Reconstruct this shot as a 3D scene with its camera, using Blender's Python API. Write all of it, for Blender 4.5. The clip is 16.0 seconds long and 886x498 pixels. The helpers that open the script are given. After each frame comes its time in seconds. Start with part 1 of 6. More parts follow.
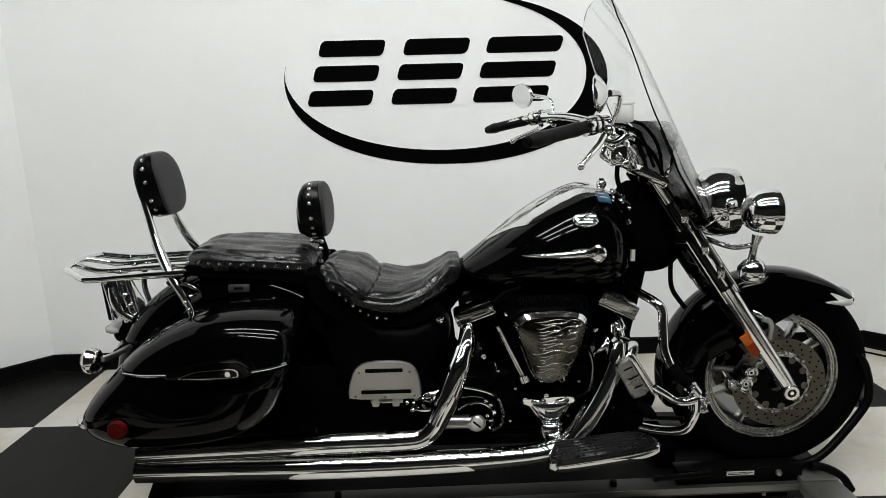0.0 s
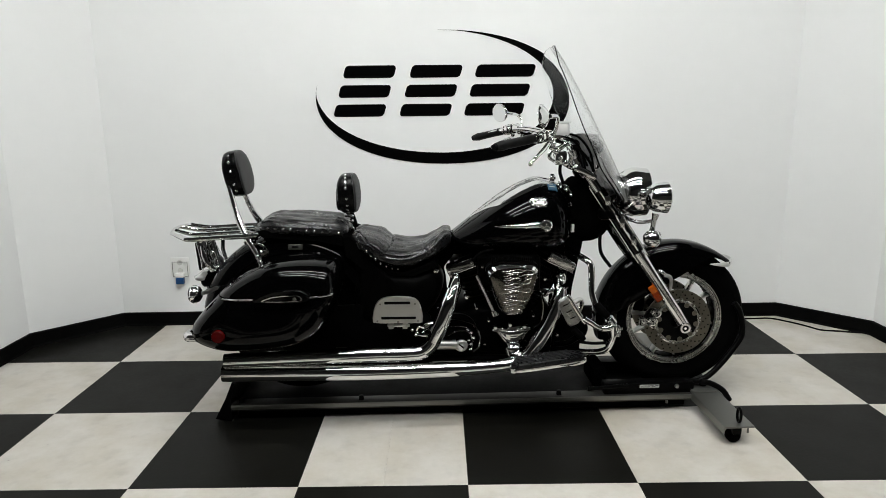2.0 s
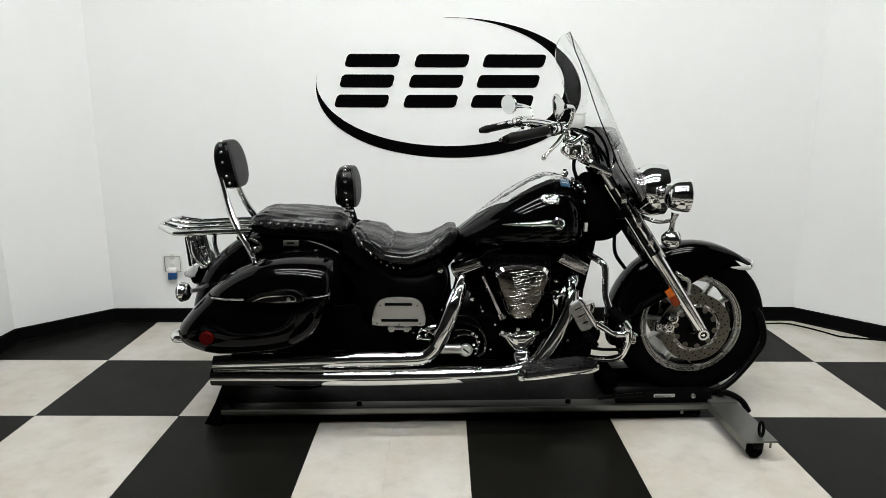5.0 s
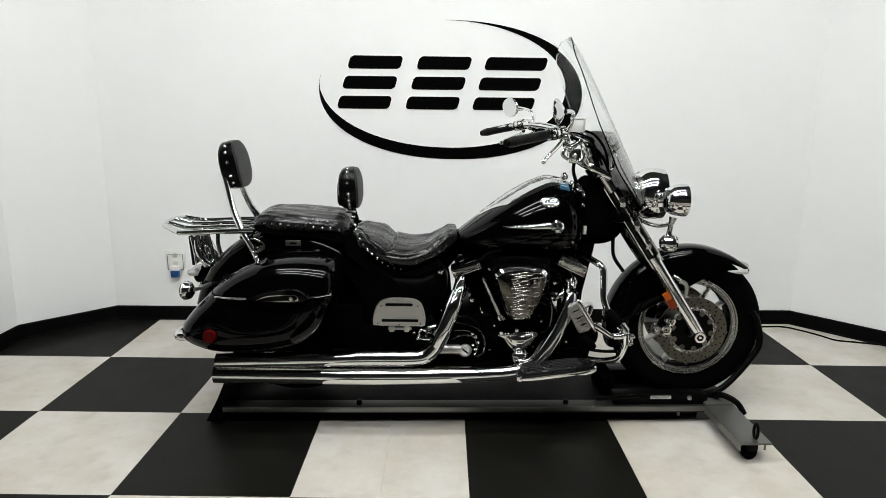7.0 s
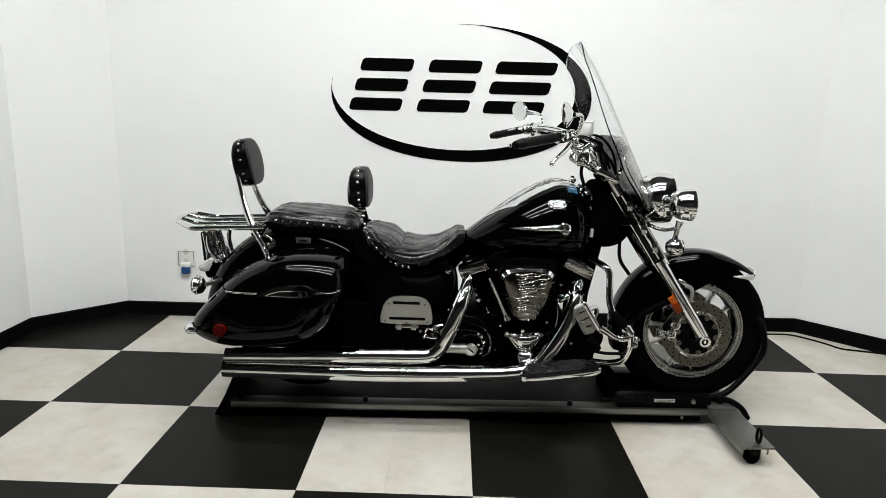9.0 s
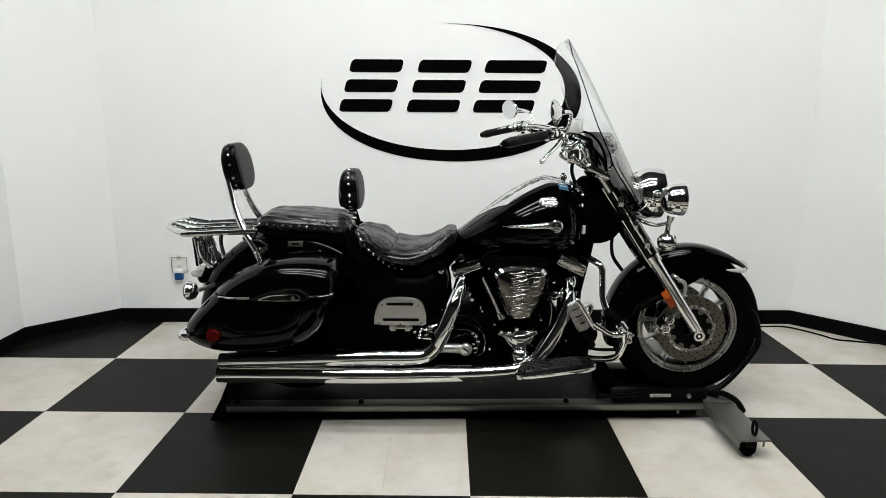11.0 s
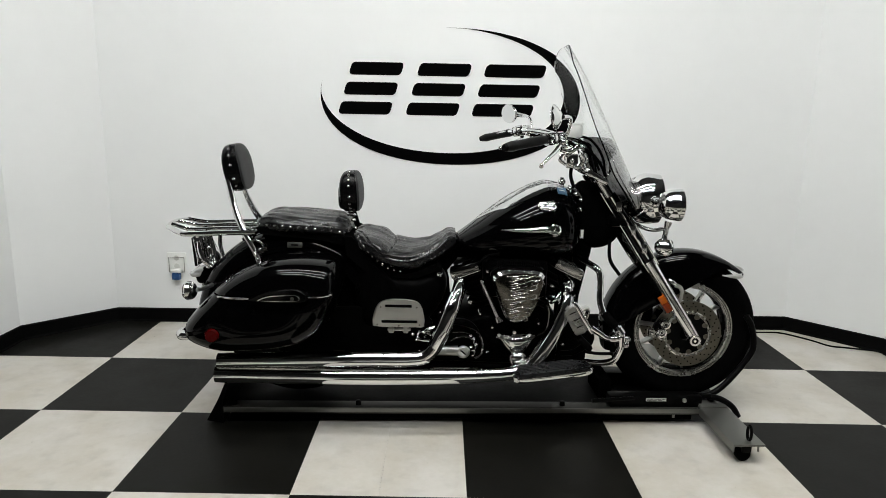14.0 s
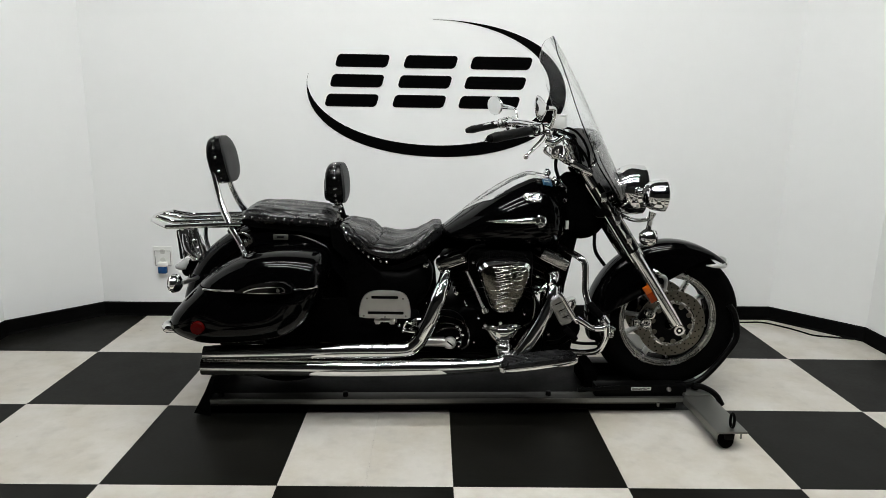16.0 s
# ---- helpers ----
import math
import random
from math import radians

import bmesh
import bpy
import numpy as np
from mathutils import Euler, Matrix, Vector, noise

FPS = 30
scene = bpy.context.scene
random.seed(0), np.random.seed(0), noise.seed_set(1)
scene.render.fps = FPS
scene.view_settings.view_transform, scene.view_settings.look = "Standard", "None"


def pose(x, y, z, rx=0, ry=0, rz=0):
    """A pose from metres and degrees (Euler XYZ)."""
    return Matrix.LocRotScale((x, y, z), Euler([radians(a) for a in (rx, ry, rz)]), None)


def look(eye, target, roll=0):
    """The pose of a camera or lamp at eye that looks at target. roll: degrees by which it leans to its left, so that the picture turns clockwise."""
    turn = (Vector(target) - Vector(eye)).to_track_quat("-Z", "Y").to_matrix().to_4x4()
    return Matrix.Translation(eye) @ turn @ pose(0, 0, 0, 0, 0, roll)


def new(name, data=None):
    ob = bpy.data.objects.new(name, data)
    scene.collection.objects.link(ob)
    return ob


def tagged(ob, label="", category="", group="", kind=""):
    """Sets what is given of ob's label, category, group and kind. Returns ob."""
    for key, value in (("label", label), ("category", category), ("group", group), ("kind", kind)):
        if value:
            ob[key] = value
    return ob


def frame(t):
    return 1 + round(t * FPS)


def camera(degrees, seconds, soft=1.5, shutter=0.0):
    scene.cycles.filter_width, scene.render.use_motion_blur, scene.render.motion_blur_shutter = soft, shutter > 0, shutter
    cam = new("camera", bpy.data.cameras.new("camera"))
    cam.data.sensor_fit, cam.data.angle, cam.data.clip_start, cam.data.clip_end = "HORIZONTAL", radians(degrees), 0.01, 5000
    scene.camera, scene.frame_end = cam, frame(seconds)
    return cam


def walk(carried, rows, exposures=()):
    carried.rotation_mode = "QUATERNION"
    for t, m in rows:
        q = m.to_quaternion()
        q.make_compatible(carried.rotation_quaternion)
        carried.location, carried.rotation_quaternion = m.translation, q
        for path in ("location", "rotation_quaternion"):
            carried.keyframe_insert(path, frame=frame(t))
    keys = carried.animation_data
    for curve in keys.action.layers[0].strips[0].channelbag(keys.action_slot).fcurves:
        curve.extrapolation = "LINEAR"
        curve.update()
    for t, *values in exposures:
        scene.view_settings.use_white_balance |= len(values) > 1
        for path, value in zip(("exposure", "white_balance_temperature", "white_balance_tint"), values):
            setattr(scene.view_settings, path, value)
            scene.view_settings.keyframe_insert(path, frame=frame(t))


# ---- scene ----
cam = camera(68.1, 16.0, soft=0.75)
PATH = [
    (0, (-0.087, -1.902, 1.271), (-0.095, 0.052, 0.843), -1.5),
    (0.5, (0.001, -2.184, 1.307), (-0.068, -0.224, 0.912), -1.8),
    (1, (-0.056, -2.462, 1.298), (-0.132, -0.507, 0.882), -4.9),
    (1.5, (-0.095, -2.691, 1.322), (-0.174, -0.733, 0.922), -1.3),
    (2, (-0.088, -2.733, 1.317), (-0.082, -0.777, 0.901), -0.6),
    (2.5, (-0.083, -2.659, 1.297), (-0.086, -0.715, 0.825), -0.0),
    (3, (-0.036, -2.502, 1.293), (-0.066, -0.551, 0.853), -0.4),
    (3.5, (-0.036, -2.431, 1.29), (-0.072, -0.48, 0.851), 0.9),
    (4, (-0.078, -2.504, 1.288), (-0.094, -0.55, 0.862), 0.4),
    (6.5, (-0.109, -2.594, 1.303), (-0.094, -0.641, 0.874), 0.3),
    (7, (-0.102, -2.601, 1.306), (-0.101, -0.648, 0.877), 0.7),
    (7.5, (-0.099, -2.607, 1.298), (-0.094, -0.657, 0.851), 0.5),
    (8, (-0.097, -2.619, 1.291), (-0.144, -0.668, 0.857), 1.2),
    (8.5, (-0.101, -2.633, 1.29), (-0.097, -0.678, 0.868), 1.7),
    (9, (-0.102, -2.636, 1.293), (-0.125, -0.679, 0.878), 1.6),
    (9.2, (-0.1, -2.634, 1.293), (-0.111, -0.678, 0.876), 1.0),
    (11.5, (-0.089, -2.633, 1.296), (-0.099, -0.677, 0.882), -0.1),
    (12, (-0.095, -2.636, 1.3), (-0.111, -0.679, 0.89), -0.9),
    (12.5, (-0.099, -2.638, 1.296), (-0.119, -0.68, 0.885), -0.8),
    (13, (-0.101, -2.64, 1.301), (-0.114, -0.683, 0.893), -0.5),
    (13.5, (-0.106, -2.642, 1.299), (-0.113, -0.685, 0.887), 0.7),
    (14, (-0.104, -2.646, 1.295), (-0.099, -0.688, 0.889), 1.1),
    (14.5, (-0.093, -2.649, 1.301), (-0.07, -0.691, 0.894), 1.2),
    (15, (-0.084, -2.658, 1.303), (-0.032, -0.697, 0.913), 2.2),
    (15.5, (-0.081, -2.661, 1.299), (-0.037, -0.702, 0.901), 1.6),
    (16, (-0.088, -2.656, 1.286), (-0.052, -0.702, 0.863), 1.0),
]
walk(cam, [(t, look(eye, target, roll)) for t, eye, target, roll in PATH],
     [(0.0, -0.17), (1.5, -0.19), (3.5, -0.03), (6.5, 0.00), (8.5, 0.05), (9.2, 0.04), (11.5, -0.05), (16.0, -0.16)])

# ---- world and light ----
world = bpy.data.worlds.new("world")
scene.world = world
world.use_nodes = True
world.node_tree.nodes["Background"].inputs[0].default_value = (0.9, 0.95, 1.0, 1)
world.node_tree.nodes["Background"].inputs[1].default_value = 0.02
TUBE_POWER = 57.0

# ---- materials ----


def mat(name, base, rough=0.5, metal=0.0, coat=0.0, vary=0.0, scale=8.0, bump=0.0, bump_scale=60.0, rough_vary=0.0,
        stretch=(1, 1, 1), specular=0.5):
    """A principled material whose colour, gloss and relief vary at a coarse and a fine scale."""
    m = bpy.data.materials.new(name)
    m.use_nodes = True
    nt = m.node_tree
    b = nt.nodes["Principled BSDF"]
    b.inputs["Base Color"].default_value = (*base, 1)
    b.inputs["Roughness"].default_value = rough
    b.inputs["Metallic"].default_value = metal
    b.inputs["Coat Weight"].default_value = coat
    b.inputs["Coat Roughness"].default_value = 0.03
    b.inputs["Specular IOR Level"].default_value = specular
    co = nt.nodes.new("ShaderNodeTexCoord")
    mp = nt.nodes.new("ShaderNodeMapping")
    mp.inputs["Scale"].default_value = stretch
    nt.links.new(co.outputs["Object"], mp.inputs["Vector"])

    def tex(s, detail=4.0):
        n = nt.nodes.new("ShaderNodeTexNoise")
        n.inputs["Scale"].default_value = s
        n.inputs["Detail"].default_value = detail
        nt.links.new(mp.outputs["Vector"], n.inputs["Vector"])
        return n

    if vary or rough_vary:
        coarse, fine = tex(scale), tex(scale * 9)
        add = nt.nodes.new("ShaderNodeMath")
        add.operation = "MULTIPLY_ADD"
        nt.links.new(fine.outputs["Fac"], add.inputs[0])
        add.inputs[1].default_value = 0.45
        nt.links.new(coarse.outputs["Fac"], add.inputs[2])
        if vary:
            r = nt.nodes.new("ShaderNodeMapRange")
            r.inputs["From Min"].default_value, r.inputs["From Max"].default_value = 0.4, 1.05
            r.inputs["To Min"].default_value, r.inputs["To Max"].default_value = 1 - vary, 1 + vary
            nt.links.new(add.outputs[0], r.inputs["Value"])
            mul = nt.nodes.new("ShaderNodeVectorMath")
            mul.operation = "SCALE"
            mul.inputs[0].default_value = base
            nt.links.new(r.outputs["Result"], mul.inputs["Scale"])
            nt.links.new(mul.outputs["Vector"], b.inputs["Base Color"])
        if rough_vary:
            r = nt.nodes.new("ShaderNodeMapRange")
            r.inputs["From Min"].default_value, r.inputs["From Max"].default_value = 0.4, 1.05
            r.inputs["To Min"].default_value, r.inputs["To Max"].default_value = max(0.0, rough - rough_vary), rough + rough_vary
            nt.links.new(add.outputs[0], r.inputs["Value"])
            nt.links.new(r.outputs["Result"], b.inputs["Roughness"])
    if bump:
        n = tex(bump_scale, 5.0)
        bp = nt.nodes.new("ShaderNodeBump")
        bp.inputs["Strength"].default_value = bump
        bp.inputs["Distance"].default_value = 0.004
        nt.links.new(n.outputs["Fac"], bp.inputs["Height"])
        nt.links.new(bp.outputs["Normal"], b.inputs["Normal"])
    return m


def glowing(name, colour, strength):
    m = mat(name, (0.8, 0.8, 0.8))
    b = m.node_tree.nodes["Principled BSDF"]
    b.inputs["Emission Color"].default_value = (*colour, 1)
    b.inputs["Emission Strength"].default_value = strength
    return m


def clear(name, colour, rough=0.0, ior=1.45, weight=1.0):
    m = mat(name, colour, rough)
    b = m.node_tree.nodes["Principled BSDF"]
    b.inputs["Transmission Weight"].default_value = weight
    b.inputs["IOR"].default_value = ior
    return m


WALL = mat("wall_paint", (0.785, 0.79, 0.789), 0.62, vary=0.025, scale=1.2, bump=0.10, bump_scale=220, rough_vary=0.06)
CEIL = mat("ceiling_paint", (0.035, 0.035, 0.035), 0.9, vary=0.04, scale=2.0, bump=0.3, bump_scale=90)
# near-black, for unseen walls that the chrome should mirror as darkness
DIM = mat("unseen_dark_wall", (0.018, 0.0175, 0.0165), 0.75, vary=0.08, scale=1.0, bump=0.1)
BASE = mat("baseboard_rubber", (0.0025, 0.0025, 0.0025), 0.6, vary=0.3, scale=4, bump=0.05, specular=0.03)
DECAL = mat("black_vinyl", (0.0012, 0.0012, 0.0013), 0.6, vary=0.15, scale=6, bump=0.02, specular=0.01)
PAINT = mat("black_gloss_paint", (0.0007, 0.0007, 0.0008), 0.05, vary=0.1, scale=3, rough_vary=0.02, bump=0.004, bump_scale=500, specular=0.145)
CHROME = mat("chrome", (0.76, 0.76, 0.755), 0.04, metal=1.0, vary=0.04, scale=6, rough_vary=0.02)
SATIN = mat("satin_aluminium", (0.56, 0.56, 0.545), 0.30, metal=1.0, vary=0.05, scale=7, rough_vary=0.04, bump=0.02, bump_scale=300)
SLIDER = mat("polished_aluminium", (0.66, 0.66, 0.64), 0.22, metal=1.0, vary=0.05, scale=5, rough_vary=0.06)
ALLOY = mat("cast_alloy", (0.45, 0.45, 0.435), 0.24, metal=1.0, vary=0.12, scale=10, rough_vary=0.10, bump=0.05, bump_scale=200)
SPOKE = mat("bright_cast_alloy", (0.60, 0.60, 0.58), 0.30, metal=1.0, vary=0.10, scale=12, rough_vary=0.08)
DISC = mat("brake_disc_steel", (0.17, 0.158, 0.13), 0.33, metal=1.0, vary=0.12, scale=12, rough_vary=0.08)
LEATHER = mat("black_leather", (0.006, 0.006, 0.0065), 0.26, vary=0.25, scale=9, bump=0.10, bump_scale=300, rough_vary=0.10, specular=0.44)


def add_folds(m, scale, stretch, strength):
    """A second, broad relief on a material, for soft folds."""
    nt = m.node_tree
    fine = next(n for n in nt.nodes if n.type == "BUMP")
    co, mp, tx, bp = (nt.nodes.new(k) for k in ("ShaderNodeTexCoord", "ShaderNodeMapping", "ShaderNodeTexNoise", "ShaderNodeBump"))
    mp.inputs["Scale"].default_value = stretch
    mp.inputs["Rotation"].default_value = (0, 0.35, 0)
    tx.inputs["Scale"].default_value, tx.inputs["Detail"].default_value, tx.inputs["Distortion"].default_value = scale, 3.0, 0.6
    bp.inputs["Strength"].default_value, bp.inputs["Distance"].default_value = strength, 0.02
    nt.links.new(co.outputs["Object"], mp.inputs["Vector"])
    nt.links.new(mp.outputs["Vector"], tx.inputs["Vector"])
    nt.links.new(tx.outputs["Fac"], bp.inputs["Height"])
    nt.links.new(bp.outputs["Normal"], fine.inputs["Normal"])


add_folds(LEATHER, 7.0, (0.6, 1.0, 1.4), 0.26)
# grained leather, its base raised to hold the sheen from overhead light
PANEL = mat("grained_leather_with_sheen", (0.016, 0.016, 0.0165), 0.50, vary=0.2, scale=9, bump=0.14, bump_scale=300, rough_vary=0.08, specular=0.32)
RUBBER = mat("tyre_rubber", (0.0018, 0.0018, 0.0018), 0.75, vary=0.25, scale=10, bump=0.12, bump_scale=150, specular=0.012)
PLASTIC = mat("black_plastic", (0.003, 0.003, 0.003), 0.45, vary=0.2, scale=10, bump=0.06, bump_scale=200, specular=0.02)
ENGINE = mat("black_engine_enamel", (0.0012, 0.0012, 0.0012), 0.30, vary=0.25, scale=12, bump=0.10, bump_scale=160, rough_vary=0.08, specular=0.010)
STEEL = mat("dolly_steel", (0.21, 0.21, 0.197), 0.44, metal=0.9, vary=0.15, scale=7, rough_vary=0.12, bump=0.05, bump_scale=180)
MATTE = mat("matte_black_deck", (0.0015, 0.0015, 0.0015), 0.9, vary=0.25, scale=10, bump=0.1, bump_scale=150, specular=0.0)
PLATE = mat("worn_black_deck_paint", (0.0028, 0.0028, 0.0027), 0.6, vary=0.35, scale=8, bump=0.12, bump_scale=120, rough_vary=0.1, specular=0.08)
BLACKSTEEL = mat("black_powder_coat", (0.0015, 0.0015, 0.0015), 0.40, vary=0.25, scale=14, bump=0.08, bump_scale=220, specular=0.07)
RED = mat("red_reflector", (0.045, 0.0009, 0.0009), 0.22, vary=0.15, scale=30, bump=0.25, bump_scale=260, specular=0.12)
AMBER = mat("amber_reflector", (0.36, 0.075, 0.006), 0.2, vary=0.15, scale=30, bump=0.25, bump_scale=260)
AMBER_DARK = mat("amber_reflector_lower", (0.17, 0.022, 0.003), 0.2, vary=0.15, scale=30, bump=0.25, bump_scale=260)
PALE_LENS = mat("clouded_clear_lens", (0.60, 0.60, 0.60), 0.15, vary=0.1, scale=25, bump=0.2, bump_scale=200)
BLUE = mat("blue_label", (0.008, 0.075, 0.16), 0.35, vary=0.1, scale=20)
BLUEGEL = mat("blue_liquid", (0.010, 0.055, 0.17), 0.15, vary=0.1, scale=20)
SKIRT = mat("black_vinyl_skirt", (0.0020, 0.0020, 0.0022), 0.22, vary=0.25, scale=9, bump=0.12, bump_scale=300, rough_vary=0.08, specular=0.16)
WORN = mat("worn_chrome", (0.34, 0.34, 0.33), 0.30, metal=1.0, vary=0.35, scale=26, rough_vary=0.12, bump=0.35, bump_scale=45)
COVER = mat("dark_chrome", (0.20, 0.20, 0.195), 0.10, metal=1.0, vary=0.15, scale=14, rough_vary=0.06, bump=0.06, bump_scale=40)
ETCHED = mat("etched_chrome", (0.125, 0.117, 0.102), 0.20, metal=1.0, vary=0.22, scale=16, rough_vary=0.07, bump=0.10, bump_scale=70)
RELIEF = mat("polished_relief", (0.34, 0.33, 0.305), 0.26, metal=1.0, vary=0.05, scale=20)
RESERVOIR = mat("bead_blasted_aluminium", (0.62, 0.62, 0.61), 0.45, metal=0.35, vary=0.08, scale=20, rough_vary=0.1)
POUCH = mat("black_coated_fabric", (0.006, 0.006, 0.0065), 0.28, vary=0.25, scale=9, bump=0.25, bump_scale=40, rough_vary=0.1, specular=0.3)
GRIP = mat("black_grip_rubber", (0.004, 0.004, 0.004), 0.42, vary=0.2, scale=12, bump=0.2, bump_scale=90, specular=0.14)
DASH = mat("console_chrome", (0.70, 0.70, 0.695), 0.06, metal=1.0, vary=0.12, scale=18, rough_vary=0.04, bump=0.30, bump_scale=30)
BRIGHT = mat("bright_polished_alloy", (0.80, 0.80, 0.79), 0.13, metal=1.0, vary=0.06, scale=6, rough_vary=0.05)
DARK_STEEL = mat("dark_steel", (0.050, 0.050, 0.046), 0.5, metal=0.7, vary=0.3, scale=9, rough_vary=0.12, bump=0.06, bump_scale=120, specular=0.1)
WHITE = mat("white_plastic", (0.74, 0.74, 0.72), 0.35, vary=0.03, scale=10)
LABEL = mat("pale_sticker", (0.55, 0.55, 0.52), 0.5, vary=0.1, scale=40)
LENS = clear("lamp_glass", (0.95, 0.95, 0.95), 0.02)
SHIELD = clear("windshield_acrylic", (0.965, 0.972, 0.972), 0.0, 1.25)
SMOKE = mat("smoke_grey_plastic", (0.085, 0.085, 0.083), 0.32, vary=0.12, scale=9, bump=0.04, bump_scale=90, rough_vary=0.08, specular=0.45)
MIRROR = mat("mirror_glass", (0.85, 0.86, 0.86), 0.01, metal=1.0)
TUBE = glowing("fluorescent_diffuser", (0.985, 1.0, 0.972), TUBE_POWER)


def vinyl(name, base, cloud, gloss):
    """Vinyl floor tile: soft clouds, scuffs and small dirt specks, each tile a little different."""
    m = mat(name, base, 0.42, vary=cloud, scale=5.0, bump=0.05, bump_scale=70, rough_vary=0.08, specular=gloss)
    nt = m.node_tree
    b = nt.nodes["Principled BSDF"]
    info = nt.nodes.new("ShaderNodeObjectInfo")
    geo = nt.nodes.new("ShaderNodeNewGeometry")
    dirt = nt.nodes.new("ShaderNodeTexNoise")
    dirt.inputs["Scale"].default_value = 11.0
    dirt.inputs["Detail"].default_value = 6.0
    nt.links.new(geo.outputs["Position"], dirt.inputs["Vector"])
    ramp = nt.nodes.new("ShaderNodeMapRange")
    ramp.inputs["From Min"].default_value, ramp.inputs["From Max"].default_value = 0.52, 0.72
    ramp.inputs["To Min"].default_value, ramp.inputs["To Max"].default_value = 1.0, 0.88
    nt.links.new(dirt.outputs["Fac"], ramp.inputs["Value"])
    speck = nt.nodes.new("ShaderNodeTexNoise")
    speck.inputs["Scale"].default_value = 38.0
    speck.inputs["Detail"].default_value = 2.0
    nt.links.new(geo.outputs["Position"], speck.inputs["Vector"])
    ramp2 = nt.nodes.new("ShaderNodeMapRange")
    ramp2.inputs["From Min"].default_value, ramp2.inputs["From Max"].default_value = 0.745, 0.80
    ramp2.inputs["To Min"].default_value, ramp2.inputs["To Max"].default_value = 1.0, 0.55
    nt.links.new(speck.outputs["Fac"], ramp2.inputs["Value"])
    each = nt.nodes.new("ShaderNodeMapRange")
    each.inputs["To Min"].default_value, each.inputs["To Max"].default_value = 0.95, 1.04
    nt.links.new(info.outputs["Random"], each.inputs["Value"])
    m1, m2 = nt.nodes.new("ShaderNodeMath"), nt.nodes.new("ShaderNodeMath")
    m1.operation = m2.operation = "MULTIPLY"
    nt.links.new(ramp.outputs["Result"], m1.inputs[0])
    nt.links.new(ramp2.outputs["Result"], m1.inputs[1])
    nt.links.new(m1.outputs[0], m2.inputs[0])
    nt.links.new(each.outputs["Result"], m2.inputs[1])
    old = b.inputs["Base Color"].links[0].from_socket
    sc = nt.nodes.new("ShaderNodeVectorMath")
    sc.operation = "SCALE"
    nt.links.new(old, sc.inputs[0])
    nt.links.new(m2.outputs[0], sc.inputs["Scale"])
    grime = nt.nodes.new("ShaderNodeTexNoise")
    grime.inputs["Scale"].default_value, grime.inputs["Detail"].default_value = 2.3, 7.0
    grime.inputs["Roughness"].default_value = 0.65
    nt.links.new(geo.outputs["Position"], grime.inputs["Vector"])
    amount = nt.nodes.new("ShaderNodeMapRange")
    amount.inputs["From Min"].default_value, amount.inputs["From Max"].default_value = 0.40, 0.62
    amount.inputs["To Min"].default_value, amount.inputs["To Max"].default_value = 0.0, 0.8
    nt.links.new(grime.outputs["Fac"], amount.inputs["Value"])
    mix = nt.nodes.new("ShaderNodeMix")
    mix.data_type = "RGBA"
    mix.blend_type = "MULTIPLY"
    mix.inputs[7].default_value = (0.80, 0.765, 0.69, 1)
    nt.links.new(amount.outputs["Result"], mix.inputs[0])
    nt.links.new(sc.outputs["Vector"], mix.inputs[6])
    nt.links.new(mix.outputs[2], b.inputs["Base Color"])
    return m


TILE_WHITE = vinyl("white_vinyl_tile", (0.548, 0.524, 0.486), 0.06, 0.45)
TILE_BLACK = vinyl("black_vinyl_tile", (0.0068, 0.0067, 0.0057), 0.45, 0.08)

# ---- mesh helpers ----


def link(name, bm, material, parent=None, label="", smooth=True):
    me = bpy.data.meshes.new(name)
    bmesh.ops.recalc_face_normals(bm, faces=bm.faces[:])
    bm.to_mesh(me)
    bm.free()
    if smooth:
        me.polygons.foreach_set("use_smooth", [True] * len(me.polygons))
        me.set_sharp_from_angle(angle=radians(38))
    me.materials.append(material)
    ob = new(name, me)
    ob.parent = parent
    if label:
        ob["label"] = label
    return ob


def part(name, bm, material, parent, label=""):
    """One mesh object under a thing or under a part."""
    return link(name, bm, material, parent, label)


def thing(name, label, category, at=(0, 0, 0), group="", kind=""):
    ob = new(name)
    ob.location = at
    ob.empty_display_size = 0.1
    return tagged(ob, label, category, group, kind)


def box(lo, hi, bevel=0.0, seg=2):
    bm = bmesh.new()
    m = Matrix.LocRotScale([(a + b) / 2 for a, b in zip(lo, hi)], None, [b - a for a, b in zip(lo, hi)])
    bmesh.ops.create_cube(bm, size=1, matrix=m)
    if bevel:
        bmesh.ops.bevel(bm, geom=bm.edges[:], offset=bevel, segments=seg, affect="EDGES", profile=0.5)
    return bm


def turned(bm, m):
    bmesh.ops.transform(bm, matrix=m, verts=bm.verts[:])
    return bm


def spline(pts, n=6):
    """A smooth line through points (Catmull-Rom)."""
    p = [Vector(q) for q in pts]
    p = [2 * p[0] - p[1]] + p + [2 * p[-1] - p[-2]]
    out = []
    for i in range(1, len(p) - 2):
        for k in range(n):
            t = k / n
            a, b, c, d = p[i - 1:i + 3]
            out.append(0.5 * (2 * b + (c - a) * t + (2 * a - 5 * b + 4 * c - d) * t * t + (3 * b - a - 3 * c + d) * t ** 3))
    return out + [p[-2]]


